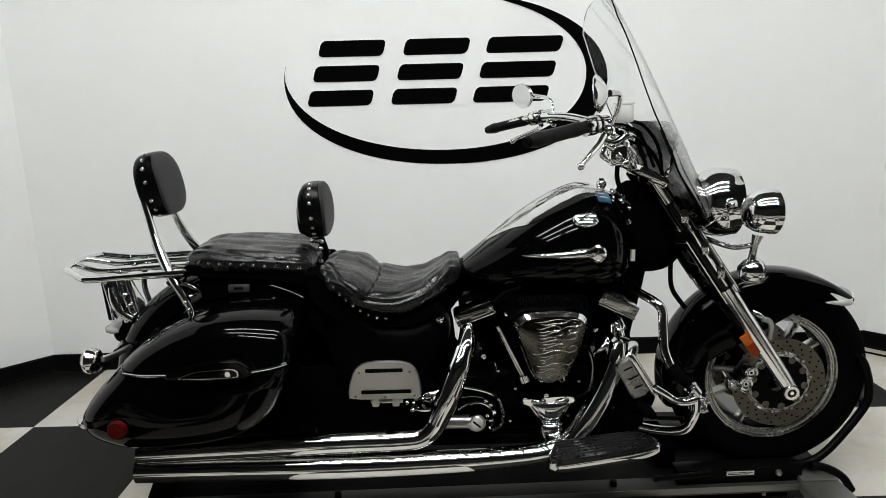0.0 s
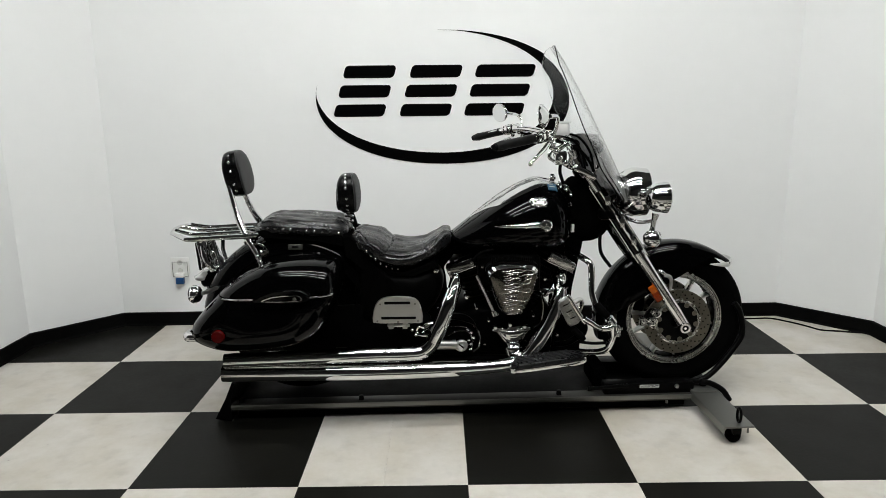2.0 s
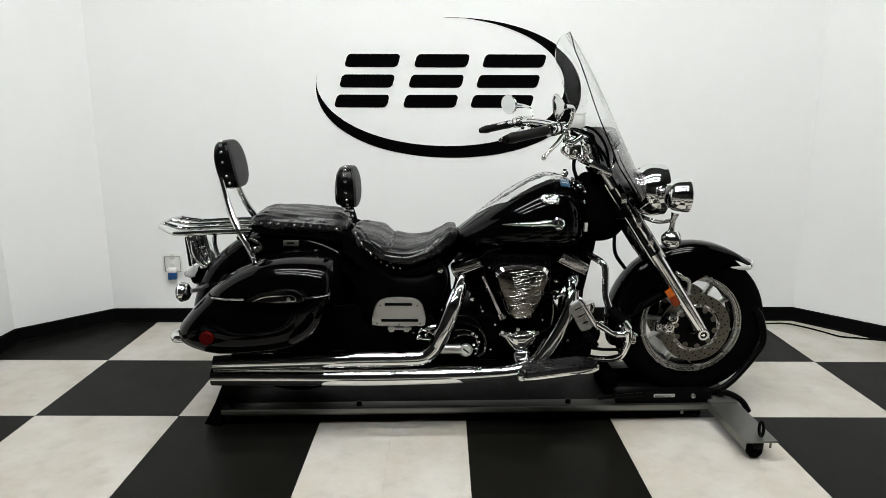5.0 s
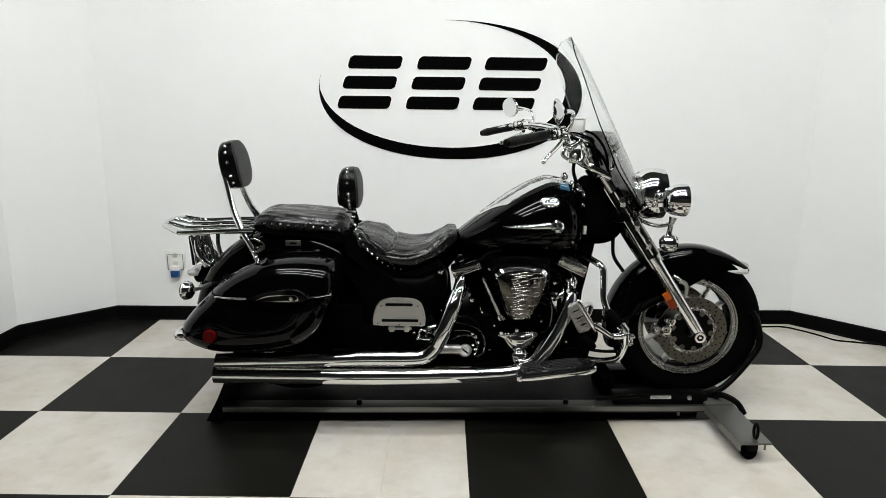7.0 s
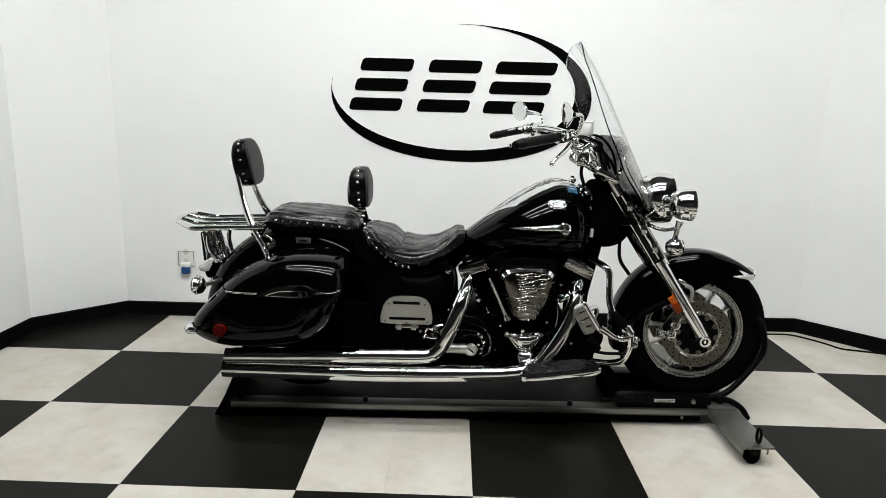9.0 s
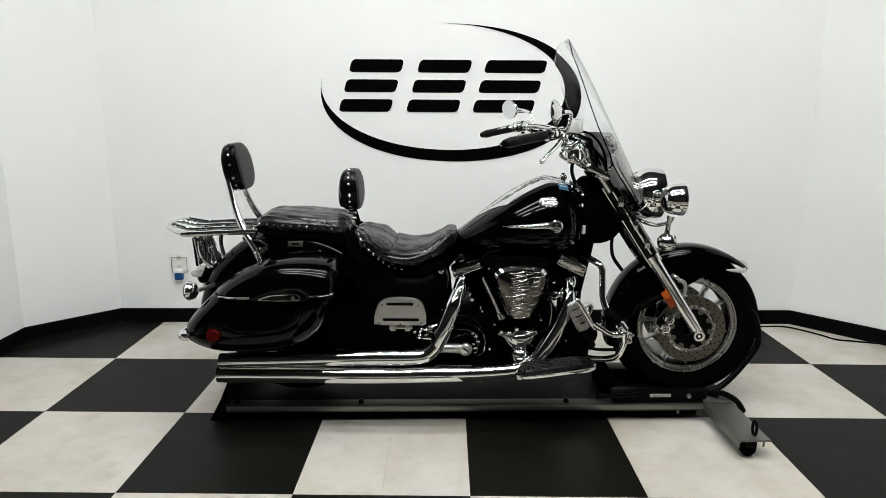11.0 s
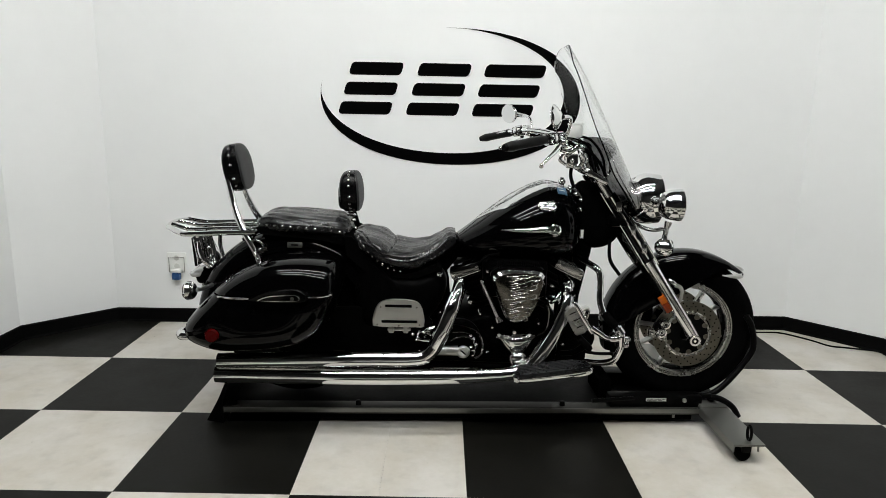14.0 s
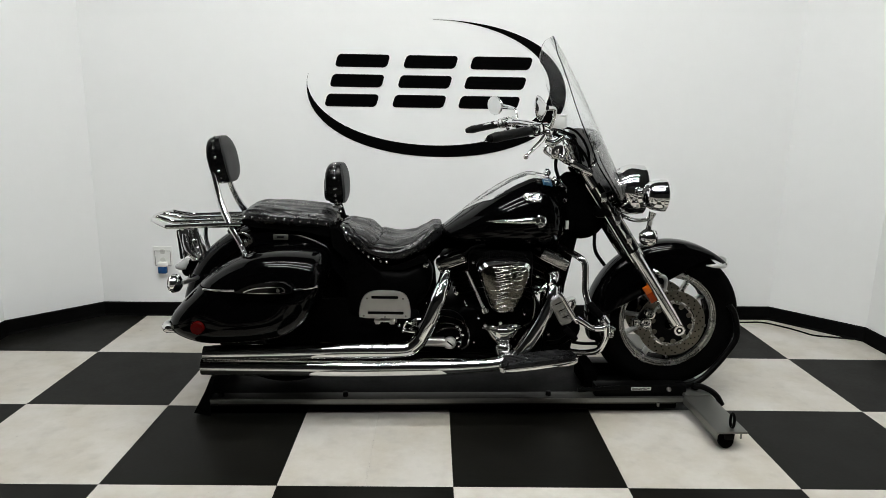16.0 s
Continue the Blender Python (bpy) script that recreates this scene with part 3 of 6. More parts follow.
def brake_disc(s):
    """Drilled floating disc on a black carrier; s: side."""
    y = s * 0.098
    d = part("brake_disc", ring_lathe([(0.103, y - 0.0025), (0.1455, y - 0.0025), (0.1455, y + 0.0025), (0.103, y + 0.0025)], FW, seg=72), DISC, fw, "drilled steel brake disc")
    for k in range(60):
        a = 6 * k
        rr = (0.112, 0.124, 0.136)[k % 3]
        p = around(FW, rr, a, y)
        # a solid black disc stands for the hole's dark inside
        part("drilled_hole", lathe([(0, y - 0.0032), (0.0034, y - 0.0032), (0.0034, y + 0.0032), (0, y + 0.0032)], (p.x, 0, p.z), "y", 8), PLASTIC, d)
    c = part("carrier", ring_lathe([(0.030, y - 0.003), (0.080, y - 0.003), (0.092, y - 0.002), (0.092, y + 0.002), (0.030, y + 0.003)], FW, seg=48), BLACKSTEEL, d)
    part("carrier_ring", ring_lathe([(0.088, y - 0.0042), (0.0965, y - 0.0042), (0.0975, y - 0.003), (0.0975, y + 0.003), (0.088, y + 0.0042)], FW, seg=48), ALLOY, d)
    for k in range(10):
        p = around(FW, 0.098, 36 * k + 10)
        inner = around(FW, 0.082, 36 * k + 28)
        part("carrier_lobe", lathe([(0, y - 0.0042), (0.011, y - 0.0042), (0.0118, y - 0.003), (0.0118, y + 0.004), (0, y + 0.004)], (inner.x, 0, inner.z), "y", 14), DISC, d)
        part("bobbin_pin", lathe([(0, y - 0.0085), (0.004, y - 0.0085), (0.005, y - 0.006), (0.005, y + 0.0085), (0, y + 0.0085)], (p.x, 0, p.z), "y", 10), SATIN, d)
        part("bobbin", lathe([(0, y - 0.006), (0.0085, y - 0.006), (0.0095, y - 0.003), (0.0095, y + 0.006), (0, y + 0.006)], (p.x, 0, p.z), "y", 12), DISC, d)


brake_disc(-1)
brake_disc(1)


def arch(c, r0, side_r, hw, a0, a1, n=40, taper=0.0, dip=None):
    """A deep mudguard round a wheel: rounded crown and skirts on both sides, with sheet thickness."""
    rings = []
    for i in range(n + 1):
        a = a0 + (a1 - a0) * i / n
        f = i / n
        sec = []
        for k in range(13):
            u = -1 + 2 * k / 12
            y = hw * math.copysign(1 - (1 - abs(u)) ** 1.7, u)
            low = side_r + taper * (1 - f) ** 2
            if dip and abs(a - dip[0]) < 60:
                low = min(low, dip[1] / math.cos(radians(a - dip[0])))
            rr = low + (r0 - low) * (1 - abs(u) ** 3.2)
            sec.append(around(c, rr, a, y))
        inn = [around(c, (p - Vector(c) - Vector((0, p.y, 0))).length - 0.003, a, p.y * 0.965) for p in reversed(sec)]
        rings.append(sec + inn)
    return skin(rings)


fender = part("front_fender", arch(FW, 0.350, 0.268, 0.088, 50, 196, 60, 0.068, (121, 0.174)), PAINT, bike, "deep gloss black front mudguard")
TIP = [(1.082, 0.0885, 0.647, 0.0015), (1.105, 0.0910, 0.646, 0.0055), (1.133, 0.0925, 0.6455, 0.0085), (1.160, 0.085, 0.646, 0.0105), (1.180, 0.060, 0.648, 0.012), (1.193, 0.032, 0.650, 0.0125), (1.198, 0.0, 0.651, 0.0125)]
rim_line = [Vector((x, -y, z)) for x, y, z, h in TIP] + [Vector((x, y, z)) for x, y, z, h in TIP[-2::-1]]
rim_half = [h for *_, h in TIP] + [h for *_, h in TIP[-2::-1]]
rings = []
for q, h in zip(spline(rim_line, 4), np.interp(np.linspace(0, 12, 49), range(13), rim_half)):
    out = Vector((q.x - 1.08, q.y * 1.4, 0)).normalized()
    rings.append([q + out * o + Vector((0, 0, v * h)) for o, v in ((-0.002, -1), (0.003, -1), (0.0055, -0.5), (0.0055, 0.5), (0.003, 1), (-0.002, 1))])
part("tip_trim", skin(rings), RESERVOIR, fender, "bright metal trim round the mudguard tip")
part("rear_fender", arch(RW, 0.415, 0.33, 0.152, 20, 168), PAINT, bike, "gloss black rear mudguard")

# forks
FT, FB = Vector((0.525, 0, 1.045)), Vector((0.990, 0, 0.362))
fdir = (FB - FT).normalized()
for s in (-1, 1):
    y = Vector((0, s * 0.118, 0))
    leg = part("fork_leg", tube([FT + (FB - FT) * 0.50 + y, FT + (FB - FT) * 0.56 + y, FT + (FB - FT) * 0.9 + y, FB + y], [0.0285, 0.0285, 0.026, 0.021], 20, 0), BRIGHT, bike, "polished fork slider")
    part("fork_tube", tube([FT + y, FT + (FB - FT) * 0.5 + y], 0.022, 16, 0), CHROME, leg)
    part("upper_cover", tube([FT + (FB - FT) * 0.10 + y, FT + (FB - FT) * 0.482 + y], 0.0305, 20, 0), PAINT, leg)
    across = Vector((-fdir.z, 0, fdir.x))
    for off, r, f0, f1 in ((-0.024, 0.0034, 0.06, 0.53), (0.004, 0.0060, 0.10, 0.47), (0.028, 0.0036, 0.24, 0.52)):
        q0, q1 = (FT + (FB - FT) * f + y + across * off + Vector((0, s * 0.027, 0)) for f in (f0, f1))
        part("cover_strip", tube([q0, q1], r, 8, 0), CHROME, leg)
    for f in (0.16, 0.30, 0.41):
        q = FT + (FB - FT) * f + y + Vector((0.008, s * 0.030, 0.004))
        part("bracket", turned(box((-0.020, -0.009, -0.011), (0.020, 0.009, 0.011), 0.003), Matrix.Translation(q) @ Matrix.Rotation(math.atan2(-fdir.z, fdir.x) + 0.5, 4, "Y")), CHROME, leg)
    part("dust_seal", tube([FT + (FB - FT) * 0.485 + y, FT + (FB - FT) * 0.515 + y], 0.031, 20, 0), CHROME, leg)
    part("axle_clamp", ring_lathe([(0.012, s * 0.110), (0.024, s * 0.110), (0.025, s * 0.138), (0.022, s * 0.146), (0.014, s * 0.146), (0.012, s * 0.140)], (0.972, 0, 0.374), seg=28), BRIGHT, leg, "polished axle clamp")
    part("axle_recess", lathe([(0, s * 0.1405), (0.0125, s * 0.1405), (0.0125, s * 0.12)], (0.972, 0, 0.374), "y", 20), PLASTIC, leg)
    part("axle_bolt", lathe([(0, s * 0.146), (0.006, s * 0.146), (0.008, s * 0.143), (0.008, s * 0.12)], (0.972, 0, 0.374), "y", 6), CHROME, leg)
    part("pinch_bolt", tube([(0.990, s * 0.125, 0.352), (1.003, s * 0.125, 0.362)], 0.008, 10, 0), CHROME, leg)
    q = FT + (FB - FT) * 0.742 + Vector((-0.036, s * 0.135, -0.008))
    tilt = Matrix.Translation(q) @ Matrix.Rotation(math.atan2(-fdir.z, fdir.x), 4, "Y")
    rf = part("reflector", turned(box((-0.040, -0.006, -0.0135), (-0.004, 0.006, 0.0135), 0.003), tilt), AMBER, leg, "amber side reflector")
    part("lower_lens", turned(box((-0.0038, -0.006, -0.0135), (0.040, 0.005, 0.0135), 0.003), tilt), AMBER_DARK, rf, "deeper orange lower half")
    cal = part("brake_caliper", plate([(0.805, 0.385), (0.812, 0.435), (0.838, 0.462), (0.858, 0.452), (0.860, 0.405), (0.842, 0.37)], s * 0.08, s * 0.125, 0.008, 3), ENGINE, bike, "black and chrome brake caliper")
    for px, pz in ((0.843, 0.438), (0.829, 0.401)):
        part("piston_cover", lathe([(0, s * 0.138), (0.008, s * 0.138), (0.010, s * 0.132), (0.013, s * 0.132), (0.0145, s * 0.141), (0.0205, s * 0.140), (0.0225, s * 0.134), (0.023, s * 0.110)], (px + 0.002, 0, pz + 0.004), "y", 24), BRIGHT, cal, "bright round piston cover")
        part("hex_key", lathe([(0, s * 0.1395), (0.0045, s * 0.1395), (0.0045, s * 0.1375)], (px + 0.002, 0, pz + 0.004), "y", 6), PLASTIC, cal)
    part("caliper_bracket", plate([(0.778, 0.413), (0.800, 0.418), (0.822, 0.404), (0.822, 0.384), (0.800, 0.376), (0.782, 0.382)], s * 0.100, s * 0.124, 0.004, 1), ALLOY, cal, "cast alloy bracket")
    part("bracket_bolt", lathe([(0, s * 0.130), (0.006, s * 0.129), (0.008, s * 0.123)], (0.793, 0, 0.398), "y", 8), CHROME, cal)
    part("pad_pin", tube([(0.818, s * 0.128, 0.386), (0.836, s * 0.128, 0.374)], 0.005, 8, 0), ALLOY, cal)
for s in (-1, 1):
    mb = part("mudguard_bracket", tube([(0.852, s * 0.100, 0.628), (0.868, s * 0.106, 0.618), (0.884, s * 0.107, 0.608)], [0.007, 0.010, 0.007], 10), CHROME, bike, "chrome mudguard bracket behind the fork")
    part("stay", tube([(0.880, s * 0.105, 0.604), (0.901, s * 0.105, 0.598), (0.911, s * 0.105, 0.578), (0.909, s * 0.105, 0.536)], [0.008, 0.009, 0.008, 0.006], 10), SATIN, mb)
part("lower_triple_clamp", box((0.58, -0.15, 0.855), (0.66, 0.15, 0.90), 0.012), ENGINE, bike)
part("upper_triple_clamp", turned(box((-0.05, -0.15, -0.015), (0.05, 0.15, 0.015), 0.01), Matrix.Translation((0.515, 0, 1.055)) @ Matrix.Rotation(0.5, 4, "Y")), CHROME, bike)
part("axle", lathe([(0, -0.13), (0.011, -0.13), (0.011, 0.13), (0, 0.13)], (0.966, 0, 0.378), "y", 16), SATIN, bike)
part("neck_cover", pillow([(0.44, 0.78), (0.45, 0.95), (0.50, 1.02), (0.585, 0.985), (0.645, 0.90), (0.655, 0.82), (0.61, 0.757), (0.53, 0.742)], 0.20, 0.10), MATTE, bike, "black steering neck and wiring cover")
part("steering_hose", tube([(0.605, -0.07, 0.82), (0.598, -0.085, 0.757), (0.606, -0.09, 0.70), (0.650, -0.08, 0.640)], 0.0075, 8), RUBBER, bike)
part("sticker", box((0.465, -0.1135, 0.80), (0.480, -0.1115, 0.835)), LABEL, bike, "pale paper sticker")

# lamps at the front
LX = -0.026
head = part("headlight", lathe([(0, 0.690), (0.030, 0.693), (0.060, 0.705), (0.084, 0.724), (0.100, 0.748), (0.1075, 0.772), (0.108, 0.793), (0.1065, 0.810), (0.1045, 0.822), (0.1035, 0.834), (0.098, 0.838), (0.093, 0.832), (0, 0.826)], (LX, 0, 0.955), "x", 48), CHROME, bike, "large chrome headlight")
part("lens", lathe([(0.0935, 0.833), (0.078, 0.841), (0.04, 0.847), (0, 0.849)], (LX, 0, 0.955), "x", 32), LENS, head)
for s in (-1, 1):
    sp = part("auxiliary_lamp", lathe([(0, 0.735), (0.025, 0.737), (0.044, 0.746), (0.055, 0.763), (0.060, 0.78), (0.061, 0.80), (0.0635, 0.803), (0.0635, 0.818), (0.060, 0.822), (0.058, 0.816), (0, 0.812)], (0.006, s * 0.232, 0.961), "x", 32), CHROME, bike, "round chrome auxiliary lamp")
    part("lens", lathe([(0.061, 0.817), (0.05, 0.826), (0.02, 0.832), (0, 0.833)], (0.006, s * 0.232, 0.961), "x", 28), LENS, sp)
    part("stalk", tube([(0.785, s * 0.232, 0.895), (0.780, s * 0.232, 0.87), (0.777, s * 0.23, 0.84), (0.775, s * 0.228, 0.815)], [0.016, 0.011, 0.011, 0.014], 10), CHROME, sp)
    sg = part("turn_signal", lathe([(0, 0.742), (0.018, 0.744), (0.031, 0.757), (0.036, 0.775), (0.038, 0.79), (0.035, 0.796), (0, 0.795)], (0, s * 0.228, 0.792), "x", 28), CHROME, bike, "chrome bullet turn signal")
    part("lens", lathe([(0.034, 0.795), (0.028, 0.805), (0.012, 0.811), (0, 0.812)], (0, s * 0.228, 0.792), "x", 24), LENS, sg)
part("light_bar", tube([(0.775, -0.232, 0.868), (0.735, -0.20, 0.855), (0.70, -0.14, 0.86), (0.69, 0, 0.865), (0.70, 0.14, 0.86), (0.735, 0.20, 0.855), (0.775, 0.232, 0.868)], 0.008, 10), CHROME, bike)
part("headlight_bracket", box((0.62, -0.05, 0.87), (0.67, 0.05, 0.97), 0.012), CHROME, bike)
part("horn", lathe([(0, 0.66), (0.02, 0.66), (0.032, 0.69), (0.034, 0.70), (0, 0.70)], (0, -0.06, 0.80), "x", 20), ENGINE, bike)

# windshield: swept back at both edges, rounded at the top
def shield_point(u, v):
    top = 1.572 - 0.085 * abs(u) ** 3.4
    z = 0.905 + (top - 0.905) * v
    hw = 0.085 + 0.155 * (1 - (1 - min(1, v / 0.42)) ** 2.0)
    hw *= 1 - 0.10 * max(0, (v - 0.75) / 0.25) ** 2
    bow = 0.082 * (0.55 + 0.45 * min(1, v * 1.8)) - 0.029 * max(0, (v - 0.55) / 0.45) ** 2
    edge = 0.760 - 0.492 * (z - 0.93) - 0.108 * (0.55 + 0.45 * min(1, v * 1.8))
    sweep = float(np.interp(v, (0, 0.115, 0.2, 0.29, 0.38, 0.54, 0.7, 0.95, 1), (0.008, 0.022, 0.038, 0.044, 0.034, 0.020, 0.013, -0.003, -0.004)))
    return Vector((edge - sweep + (bow + sweep) * (1 - abs(u) ** 2), hw * u, z))


NU, NV = 24, 30
bm = bmesh.new()
grid = [[bm.verts.new(shield_point(-1 + 2 * i / NU, j / NV)) for i in range(NU + 1)] for j in range(NV + 1)]
back = [[bm.verts.new(shield_point(-1 + 2 * i / NU, j / NV) + Vector((-0.0036, 0, -0.0016))) for i in range(NU + 1)] for j in range(NV + 1)]
for j in range(NV):
    for i in range(NU):
        bm.faces.new((grid[j][i], grid[j][i + 1], grid[j + 1][i + 1], grid[j + 1][i]))
        bm.faces.new((back[j][i], back[j + 1][i], back[j + 1][i + 1], back[j][i + 1]))
for j in range(NV):
    for i in (0, NU):
        bm.faces.new((grid[j][i], grid[j + 1][i], back[j + 1][i], back[j][i]))
for i in range(NU):
    for j in (0, NV):
        bm.faces.new((grid[j][i], grid[j][i + 1], back[j][i + 1], back[j][i]))
shield = part("windshield", bm, SHIELD, bike, "tall clear acrylic windshield")
shield.visible_shadow = False
for s in (-1, 1):
    part("edge_trim", tube([shield_point(s * 1.0, v) + Vector((-0.002, 0, 0)) for v in (0.02, 0.15, 0.3, 0.45, 0.6, 0.72, 0.84)], [0.003, 0.0028, 0.0024, 0.0022, 0.0018, 0.0014, 0.0007], 6), PLASTIC, shield, "thin dark edge")
    part("side_bracket", tube([shield_point(s * 0.86, v) + Vector((-0.010, s * 0.002, 0)) for v in (0.04, 0.16, 0.30, 0.42)], 0.0045, 8), PLASTIC, shield, "black edge of the inner cover")
    part("mount_arm", tube([shield_point(s * 0.86, 0.10) + Vector((-0.012, 0, 0)), (0.66, s * 0.125, 0.93), (0.615, s * 0.12, 0.915)], 0.007, 8), ENGINE, shield)
    part("mount_arm", tube([shield_point(s * 0.86, 0.36) + Vector((-0.012, 0, 0)), (0.56, s * 0.15, 1.08), (0.54, s * 0.12, 1.03)], 0.007, 8), CHROME, shield)
part("cross_strap", tube([shield_point(u, 0.40) + Vector((-0.009, 0, 0)) for u in (-0.95, -0.6, -0.3, 0, 0.3, 0.6, 0.95)], 0.0035, 8), PLASTIC, shield)
part("lower_panel", skin([[shield_point(u, v) + Vector((-d, 0, 0)) for d in (0.0062, 0.0092) for u in (np.linspace(-0.97, 0.97, 17) if d < 0.007 else np.linspace(0.97, -0.97, 17))] for v in (0.03, 0.09, 0.15, 0.21, 0.27, 0.33, 0.375)]), SMOKE, shield, "smoke grey lower panel inside the windshield")
for s in (-1, 1):
    for u, v in ((0.25, 0.33), (0.30, 0.20), (0.80, 0.33)):
        q = shield_point(s * u, v)
        part("screw", ellipsoid((q.x, q.y, q.z), (0.003, 0.0035, 0.0035), 10), SATIN, shield)
part("pouch", skin([[shield_point(u, v) + Vector((-0.012 - d, 0, 0)) for u, d in ((-0.85, 0), (-0.4, 0), (0, 0), (0.4, 0), (0.85, 0), (0.8, 0.02), (0.4, 0.045), (0, 0.05), (-0.4, 0.045), (-0.8, 0.02))] for v in (0.08, 0.16, 0.25, 0.34, 0.43, 0.455)]), POUCH, shield, "black inner windshield cover")

# handlebar and controls
TURNED = 0.065
bar_pts = [(0.130, -0.455, 1.183), (0.262, -0.36, 1.206), (0.35, -0.27, 1.218), (0.425, -0.17, 1.20), (0.475, -0.07, 1.165), (0.485, 0, 1.155),
           (0.475, 0.07, 1.165), (0.425, 0.17, 1.20), (0.35, 0.27, 1.218), (0.262, 0.36, 1.206), (0.165, 0.455, 1.172)]
bar_pts = [(x - TURNED * max(0, y / 0.455) ** 1.3, y, z + 0.01 * max(0, y / 0.455)) for x, y, z in bar_pts]
hb = part("handlebar", tube(bar_pts, 0.0135, 14), CHROME, bike, "wide chrome handlebar")
for s in (-1, 1):
    part("riser", tube([(0.515, s * 0.05, 1.05), (0.500, s * 0.05, 1.10), (0.478, s * 0.05, 1.168)], [0.017, 0.020, 0.019], 14), CHROME, hb)
    part("bar_clamp", tube([(0.478, s * 0.03, 1.167), (0.478, s * 0.075, 1.167)], 0.023, 14, 0), CHROME, hb)
    g0, g1 = Vector((0.272, s * 0.357, 1.206)), Vector((0.150, s * 0.470, 1.167))
    if s < 0:
        g0, g1 = Vector((0.266, -0.357, 1.207)), Vector((0.114, -0.464, 1.182))
    else:
        g0, g1 = g0 + Vector((-TURNED * 0.73, 0, 0.008)), g1 + Vector((-TURNED, 0, 0.010))
    prof = [0.016, 0.0185, 0.0175, 0.0175, 0.0175, 0.0175, 0.019, 0.0145]
    grip = part("grip", tube([g0.lerp(g1, k / 7) for k in range(8)], prof, 18, 2), GRIP, hb, "black rubber handlebar grip")
    part("end_cap", tube([g1, g1 + (g1 - g0) * 0.05], [0.0145, 0.012], 14, 0), PLASTIC, grip)
    part("switch_housing", tube([g0 + (g0 - g1) * 0.02, g0 + (g0 - g1) * 0.30], [0.020, 0.023, 0.022, 0.019], 16, 2, 1.15), CHROME, hb, "chrome switch housing")
    d = (g0 - g1).normalized()
    for q, r in ((0.03, 0.0235), (0.15, 0.0245), (0.27, 0.0240)):
        e = g0 + (g0 - g1) * q
        part("housing_band", tube([e, e + d * 0.004], r, 16, 0), COVER, hb)
    part("switch_button", ellipsoid(g0 + (g0 - g1) * 0.10 + Vector((0, -0.022, 0.004)), (0.007, 0.005, 0.006), 10), PLASTIC, hb)
    part("switch_button", ellipsoid(g0 + (g0 - g1) * 0.20 + Vector((0, -0.022, -0.006)), (0.006, 0.005, 0.008), 10), PLASTIC, hb)
    part("perch_clamp", ellipsoid(g0 + (g0 - g1) * 0.38 + Vector((0.012, -0.012, -0.018)), (0.018, 0.016, 0.013), 14), CHROME, hb)
    part("pivot_bolt", ellipsoid(g0 + (g0 - g1) * 0.36 + Vector((0.026, -0.016, -0.030)), (0.009, 0.009, 0.010), 12), CHROME, hb)
    part("lever_bracket", tube([g0 + (g0 - g1) * 0.32, g0 + (g0 - g1) * 0.46], 0.019, 12, 0), CHROME, hb)
    if s < 0:
        reach = [g0 + Vector((0.055, 0.01, -0.022)), g0 + Vector((0.035, -0.025, -0.040)), g0 + Vector((0.006, -0.060, -0.062)), g0 + Vector((-0.014, -0.078, -0.080)), g0 + Vector((-0.022, -0.084, -0.088))]
    else:
        reach = [g0 + Vector((0.04, -0.01, -0.02)), g0 + Vector((0.035, 0.03, -0.035)), g0.lerp(g1, 0.45) + Vector((0.03, 0.045, -0.052)), g0.lerp(g1, 0.52) + Vector((0.028, 0.05, -0.060)), g0.lerp(g1, 0.56) + Vector((0.028, 0.05, -0.061))]
    part("lever", tube(reach, [0.009, 0.008, 0.007, 0.0058, 0.0058], 10), CHROME, hb, "chrome control lever")
    part("lever_ball", ellipsoid(reach[-1], (0.0095, 0.0095, 0.0095), 14), CHROME, hb)
    if s < 0:
        at = Matrix.Translation((0.391, -0.265, 1.239)) @ Matrix.Rotation(-0.35, 4, "Z")
        rs = part("reservoir", turned(box((-0.024, -0.024, -0.024), (0.025, 0.024, 0.022), 0.006), at), RESERVOIR, hb, "square satin metal fluid reservoir")
        part("lid", turned(box((-0.026, -0.026, 0.0225), (0.027, 0.026, 0.028), 0.002), at), RESERVOIR, rs)
    mc = Vector((0.293, s * 0.40, 1.289)) if s < 0 else Vector((0.215, 0.475, 1.298))
    mir = part("mirror", turned(lathe([(0, 0.024), (0.30, 0.021), (0.62, 0.013), (0.92, 0.003), (1.0, -0.003), (0.96, -0.006), (0, -0.006)], (0, 0, 0), "x", 32),
               Matrix.Translation(mc) @ Matrix.Rotation(s * (0.35 if s < 0 else 0.48), 4, "Z") @ Matrix.Rotation(-0.12, 4, "Y") @ Matrix.Diagonal((1, 0.066, 0.046, 1))), CHROME, hb, "oval chrome rear-view mirror")
    part("mirror_glass", turned(lathe([(0.9, -0.0062), (0.9, -0.0075), (0, -0.0075)], (0, 0, 0), "x", 32),
               Matrix.Translation(mc) @ Matrix.Rotation(s * (0.35 if s < 0 else 0.48), 4, "Z") @ Matrix.Rotation(-0.12, 4, "Y") @ Matrix.Diagonal((1, 0.066, 0.046, 1))), MIRROR, mir)
    part("stem", tube([(0.345 - (0.045 if s > 0 else 0), s * 0.325, 1.215), (0.355 - (0.05 if s > 0 else 0), s * 0.34, 1.25), (0.352 - (0.06 if s > 0 else 0), s * 0.365, 1.285), mc + Vector((0.025, 0, 0))], [0.007, 0.0065, 0.0065, 0.009], 10), CHROME, mir)
    part("cable", tube([g0 + (g0 - g1) * 0.3 + Vector((0, 0, -0.015)), (0.40, s * 0.20, 1.185), (0.50, s * 0.12, 1.14), (0.56, s * 0.09, 1.05), (0.56, s * 0.08, 0.93)], 0.006, 8), RUBBER, hb)
